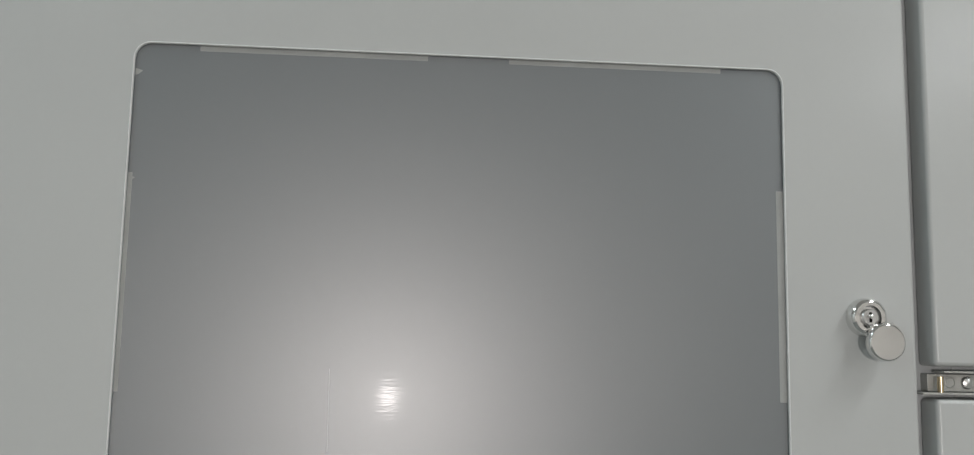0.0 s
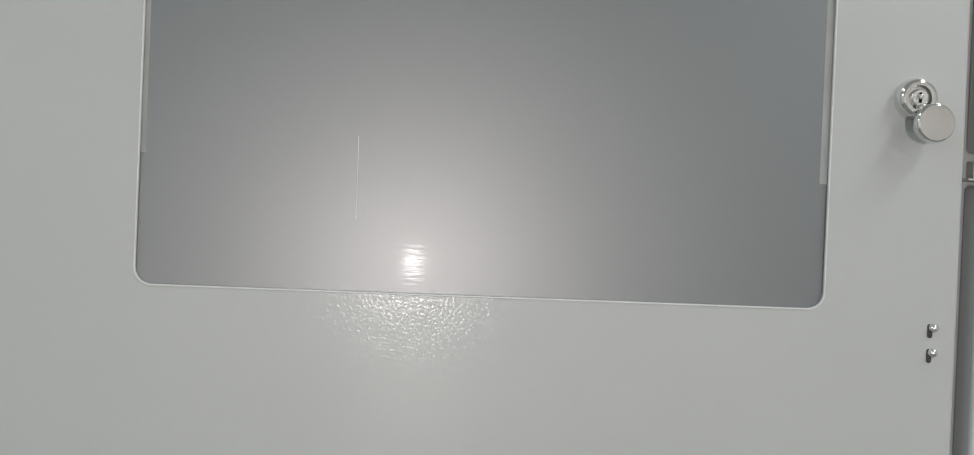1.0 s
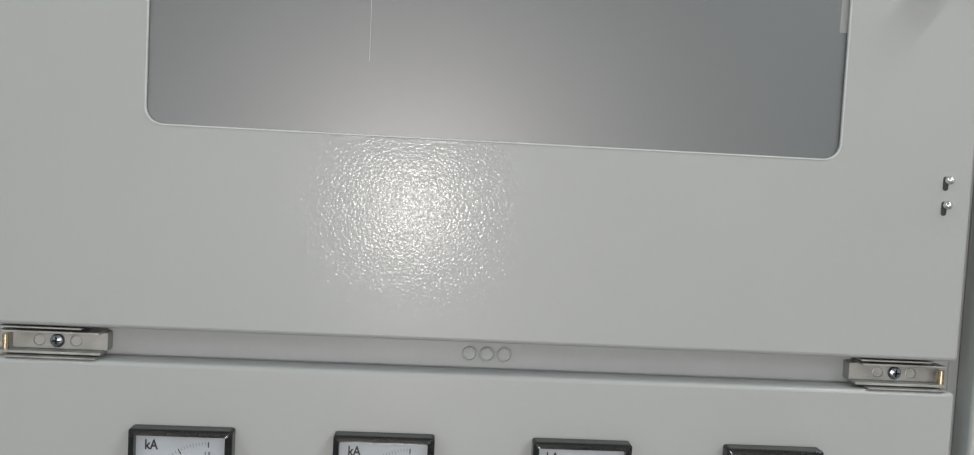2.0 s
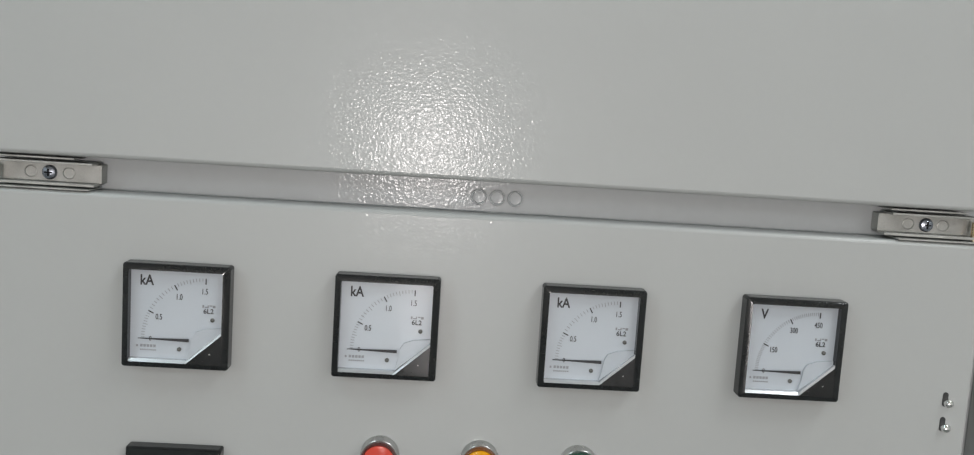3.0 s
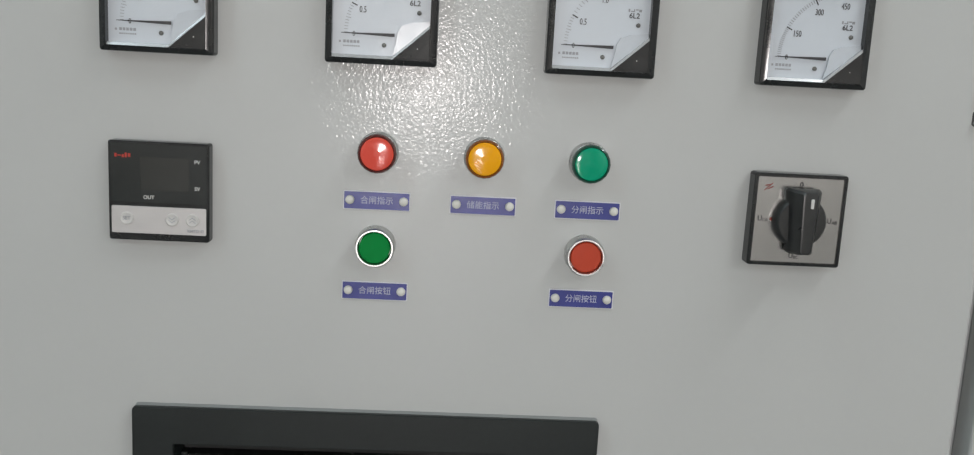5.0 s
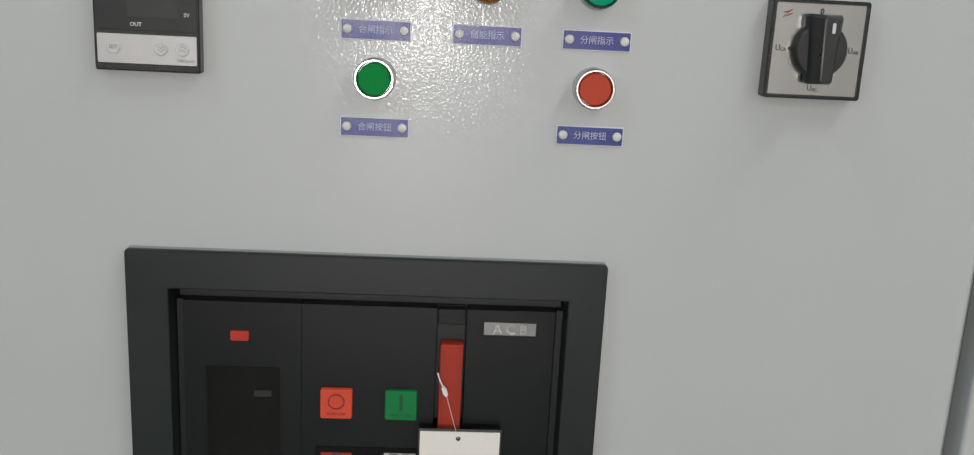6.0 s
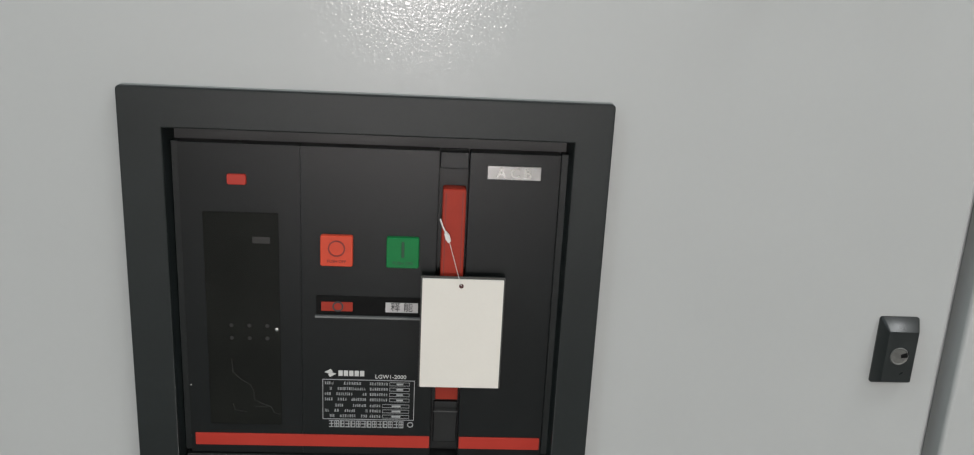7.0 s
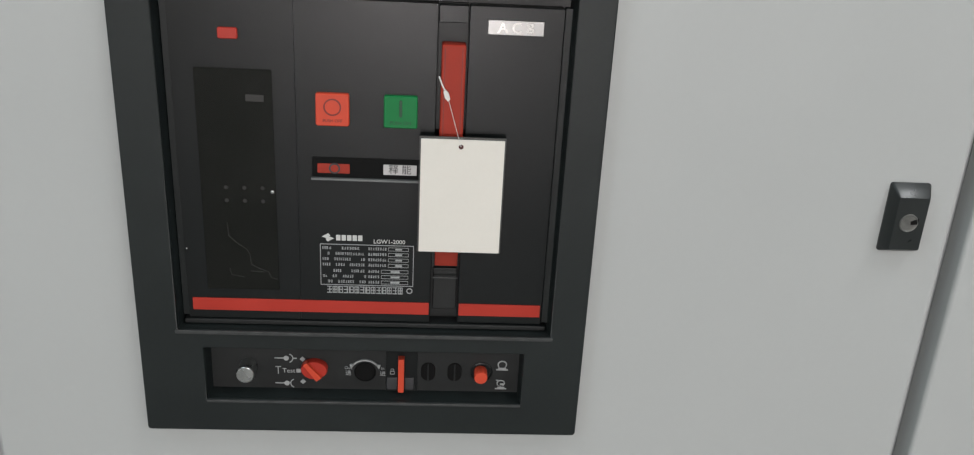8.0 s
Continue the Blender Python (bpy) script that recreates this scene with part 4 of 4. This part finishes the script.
def glyph(bm, x, z, n, rng):
    """One tiny unreadable sign: two or three level strokes and one or two upright ones."""
    for k in range(rng.choice((2, 3, 3))):
        h = z - .0010 + k * .0009
        bars([(x, x + n * rng.uniform(.7, 1.0), h, h + .00034)], FY - .0006, .0002, bm)
    for k in range(rng.choice((1, 2))):
        u = x + n * rng.uniform(.05, .75)
        bars([(u, u + .00030, z - .0011, z + .0012)], FY - .00062, .0002, bm)


for row in range(7):
    z = .9718 - .00465 * row - (.0006 if row > 3 else 0)
    x = pl[0] + .0018
    while x < pl[0] + .034:
        n = rng.choice((.0011, .0014, .0017))
        if rng.random() < .82:
            glyph(bm, x, z, n, rng)
        else:
            x += .002
        x += n + .0004
    x = pl[0] + .0370
    for i in range(8 if row < 4 else 5):
        glyph(bm, x, z, .0014, rng)
        x += .0018
    a, b = (x + .001, pl[1] - .004)
    bars([(a, b, z + .0012, z + .0015), (a, b, z - .0015, z - .0012), (a, a + .0003, z - .0012, z + .0012), (b - .0003, b, z - .0012, z + .0012), (a + (b - a) * .35, a + (b - a) * .68, z - .0007, z + .0007)], FY - .0006, .0002, bm)
bpart("rating_table", bm, SOFTINK, label="pale printed rating table with unreadable entries")
bm = bmesh.new()
rng = random.Random(9)
for i in range(14):
    x = -.1022 + .00425 * i
    up = x + .0005 + rng.random() * .0024
    bars([(x, x + .0037, .9386, .9392), (up, up + .0007, .9334, .9391), (x + .0002, x + .0036, .9360, .9367), (x, x + .0037, .9333, .9340)], FY - .0007, .0003, bm)
    if i % 3:
        bars([(x, x + .0006, .9340, .9388), (x + .0031, x + .0037, .9340, .9388)], FY - .0007, .0003, bm)
turned([(.0024, FY - .0002), (.0024, FY - .0007), (.0017, FY - .0007), (.0017, FY - .0002)], -.0378, .9363, 20, bm, cap=False)
bpart("maker_line", bm, SOFTINK, label="pale line of unreadable print")

# lower panel behind the narrow opening
LY = 0.0060
lowp = bpart("operating_panel", slab(-0.2020, 0.0590, 0.8360, 0.8900, LY, .019, .001, .0004), DEEPBLACK, label="black operating panel in the narrow opening")
rel = part("release_knob", turned([(.0072, LY), (.0068, -.0030), (.0074, -.0036), (.0075, -.0076), (.0072, -.0090), (.0066, -.0096), (.0002, -.0096)], -.1680, .8618, 32), SATIN, lowp, "polished metal release knob")
bm = turned([(.0089, LY), (.0089, .0015), (.0083, .0000), (.0002, -.0002)], 0, 0, 32)
bmesh.ops.transform(bm, verts=bm.verts, matrix=Matrix.Translation((-.1142, 0, .8615)) @ Matrix.Diagonal((1.22, 1, .95, 1)))
dialk = part("position_dial", bm, REDPL, lowp, "red rotary position dial")
a = radians(128)
d, s = Vector((math.cos(a), math.sin(a))), Vector((-math.sin(a), math.cos(a)))
c = Vector((-.1150, .8615))
part("dial_ridge", prism([tuple(c + d * p + s * q) for p, q in ((.0100, .0017), (.0100, -.0017), (-.0082, -.0026), (-.0082, .0026))][::-1], -.0035, .0012), ORANGERED, dialk, "raised ridge")
bm = bmesh.new()
for z in (.8696, .8460):
    x = -.1372
    bars([(x - .0095, x - .0018, z - .0004, z + .0004)], LY - .0006, .0006, bm)
    turned([(.0022, LY - .0002), (.0022, LY - .0006), (.0002, LY - .0007)], x, z, 14, bm)
    for k in range(7):
        t0, t1 = radians(-70 + 20 * k), radians(-50 + 20 * k)
        if z < .85:
            t0, t1 = t0 + math.pi, t1 + math.pi
        ox = x + (.0014 if z > .85 else .0070)
        q = [(ox + r * math.cos(t), z + r * math.sin(t)) for r, t in ((.0044, t0), (.0036, t0), (.0036, t1), (.0044, t1))]
        prism(q, LY - .0006, LY - .0001, bm)
    if z > .85:
        bars([(x + .0055, x + .0085, z - .0004, z + .0004)], LY - .0006, .0006, bm)
bars([(-.1462, -.1418, .8612, .8619), (-.1443, -.1437, .8548, .8612)], LY - .0006, .0006, bm)
for x, z in ((-.1240, .8690), (-.1275, .8580), (-.1240, .8478)):
    r = .0023
    if x < -.126:
        bars([(x - r * .75, x + r * .75, z - r * .75, z + r * .75)], LY - .0006, .0006, bm)
    else:
        prism([(x + r, z), (x, z + r), (x - r, z), (x, z - r)], LY - .0006, LY - .0001, bm)
part("position_marks", bm, SOFTINK, lowp, "pale printed position symbols")
writing("test_word", "Test", -.1353, .8580, LY - .0007, .0058, SOFTINK, lowp)
# crank hole with its double arrow
part("crank_hole", turned([(.0086, LY - .0002), (.0090, LY - .0008), (.0083, LY - .0012), (.0077, LY - .0004), (.0003, LY - .0003)], -.0730, .8580, 30), HOLESHADE, lowp, "crank hole with its inner shade as black")
bm = bmesh.new()
for k in range(12):
    t0, t1 = radians(35 + 110 * k / 12), radians(35 + 110 * (k + 1) / 12)
    q = [(-.0730 + r * math.cos(t), .8570 + r * math.sin(t)) for r, t in ((.0132, t0), (.0119, t0), (.0119, t1), (.0132, t1))]
    prism(q, LY - .0016, LY - .0002, bm)
prism([(-.0603, .8652), (-.0644, .8660), (-.0616, .8614)], LY - .0016, LY - .0002, bm)
prism([(-.0816, .8660), (-.0857, .8652), (-.0844, .8614)], LY - .0016, LY - .0002, bm)
part("turn_arrow", bm, SOFTINK, lowp, "pale double-headed turn arrow")
writing("way_word", "Out", -.0868, .8618, LY - .0007, .0038, SOFTINK, lowp)
writing("way_word", "In", -.0586, .8618, LY - .0007, .0038, SOFTINK, lowp)
writing("characters", "退", -.0868, .8567, LY - .0007, .0050, SOFTINK, lowp)
writing("characters", "进", -.0586, .8567, LY - .0007, .0050, SOFTINK, lowp)
part("slide_plate", slab(-.0558, -.0300, .8405, .8800, LY - .0012, LY + .001, .0010, .0004), FACEBLACK, lowp, "black slide plate")
for u0, u1 in ((-.0553, -.0461), (-.0404, -.0328)):
    part("slide_tab", slab(u0, u1, .8428, .8542, LY - .0024, LY, .0010, .0006), TAB, lowp, "worn grey tab")
part("red_slide", slab(-.0457, -.0408, .8430, .8745, -.0015, LY + .001, .0005, .0005), ORANGERED, lowp, "orange-red slide")
bm = bmesh.new()
frame_bm((-.0525, -.0487, .8568, .8600), (-.0520, -.0492, .8573, .8595), .0007, .0004, LY - .0016, LY - .0010, .0001, bm=bm)
frame_bm((-.0520, -.0492, .8600, .8622), (-.0516, -.0496, .8601, .8618), .0008, .0006, LY - .0016, LY - .0010, .0001, bm=bm)
part("padlock_symbol", bm, SOFTINK, lowp)
for x in (-.0212, .0008):
    part("key_hole", slab(x - .0058, x + .0058, .8510, .8680, LY - .0010, LY + .001, .0056, .0005), HOLESHADE, lowp, "oval hole drawn as a black plate")
    part("key_hole_bar", slab(x - .0006, x + .0006, .8515, .8675, LY - .0014, LY, .0004, .0002), DEEPBLACK, lowp)
part("button_well", turned([(.0092, LY - .0001), (.0092, LY - .0010), (.0082, LY - .0012), (.0078, LY - .0004), (.0002, LY - .0003)], .0232, .8600, 28), FACEBLACK, lowp)
part("locking_button", turned([(.0055, LY), (.0055, -.0048), (.0050, -.0056), (.0002, -.0058)], .0222, .8608, 26), ORANGERED, lowp, "orange-red round locking button")
bm = bmesh.new()
frame_bm((.0362, .0440, .8640, .8712), (.0372, .0430, .8642, .8702), .0034, .0026, LY - .0006, LY - .0001, .0001, bm=bm)
bars([(.0352, .0450, .8622, .8632), (.0368, .0434, .8634, .8646)], LY - .0006, .0005, bm)
frame_bm((.0362, .0432, .8468, .8528), (.0371, .0423, .8470, .8519), .0030, .0022, LY - .0006, LY - .0001, .0001, bm=bm)
bars([(.0350, .0446, .8440, .8450), (.0370, .0430, .8452, .8462), (.0356, .0376, .8522, .8530), (.0392, .0420, .8480, .8496)], LY - .0006, .0005, bm)
part("lock_symbols", bm, SOFTINK, lowp, "pale printed padlock symbols")

# ---------------- card on the lever ----------------
tag = thing("hanging_tag", -0.001, -0.0060, 0.9760, "blank cream card in a dark sleeve, hung on a white tie", "tag")
TO = Vector((0.001, 0.0060, -0.9760))


def tpart(name, bm, mat, label=""):
    o = part(name, bm, mat, tag, label)
    o.location = TO
    return o


bm = slab(-0.0325, 0.0311, 0.9753, 1.0672, -.0110, -.0098, .0006, .0002)
tpart("sleeve", bm, SLEEVE, "thin dark sleeve")
tpart("card", slab(-0.0313, 0.0300, 0.9760, 1.0655, -.0122, -.0112, .0006, .0002), PAPER, "blank cream card")
tpart("eyelet", turned([(.0018, -.0118), (.0018, -.0124), (.0012, -.0125), (.0002, -.01245)], -.0020, 1.0602, 18), EYELET, "small dark red eyelet")
tpart("tie_head", prism([(-.0122, 1.0985), (-.0148, 1.1015), (-.0162, 1.1000), (-.0150, 1.0955), (-.0128, 1.0930), (-.0112, 1.0945)], -.0098, -.0060), STRING, "white nylon tie head")
tpart("tie_tail", rod([(-.0195, -.0030, 1.1095), (-.0175, -.0070, 1.1050), (-.0150, -.0085, 1.1005)], .0006), STRING, "white nylon tail")
tpart("thread", rod([(-.0122, -.0080, 1.0935), (-.0095, -.0110, 1.0850), (-.0045, -.0122, 1.0680), (-.0020, -.0128, 1.0605)], .0002, 6), STRING, "thin thread")
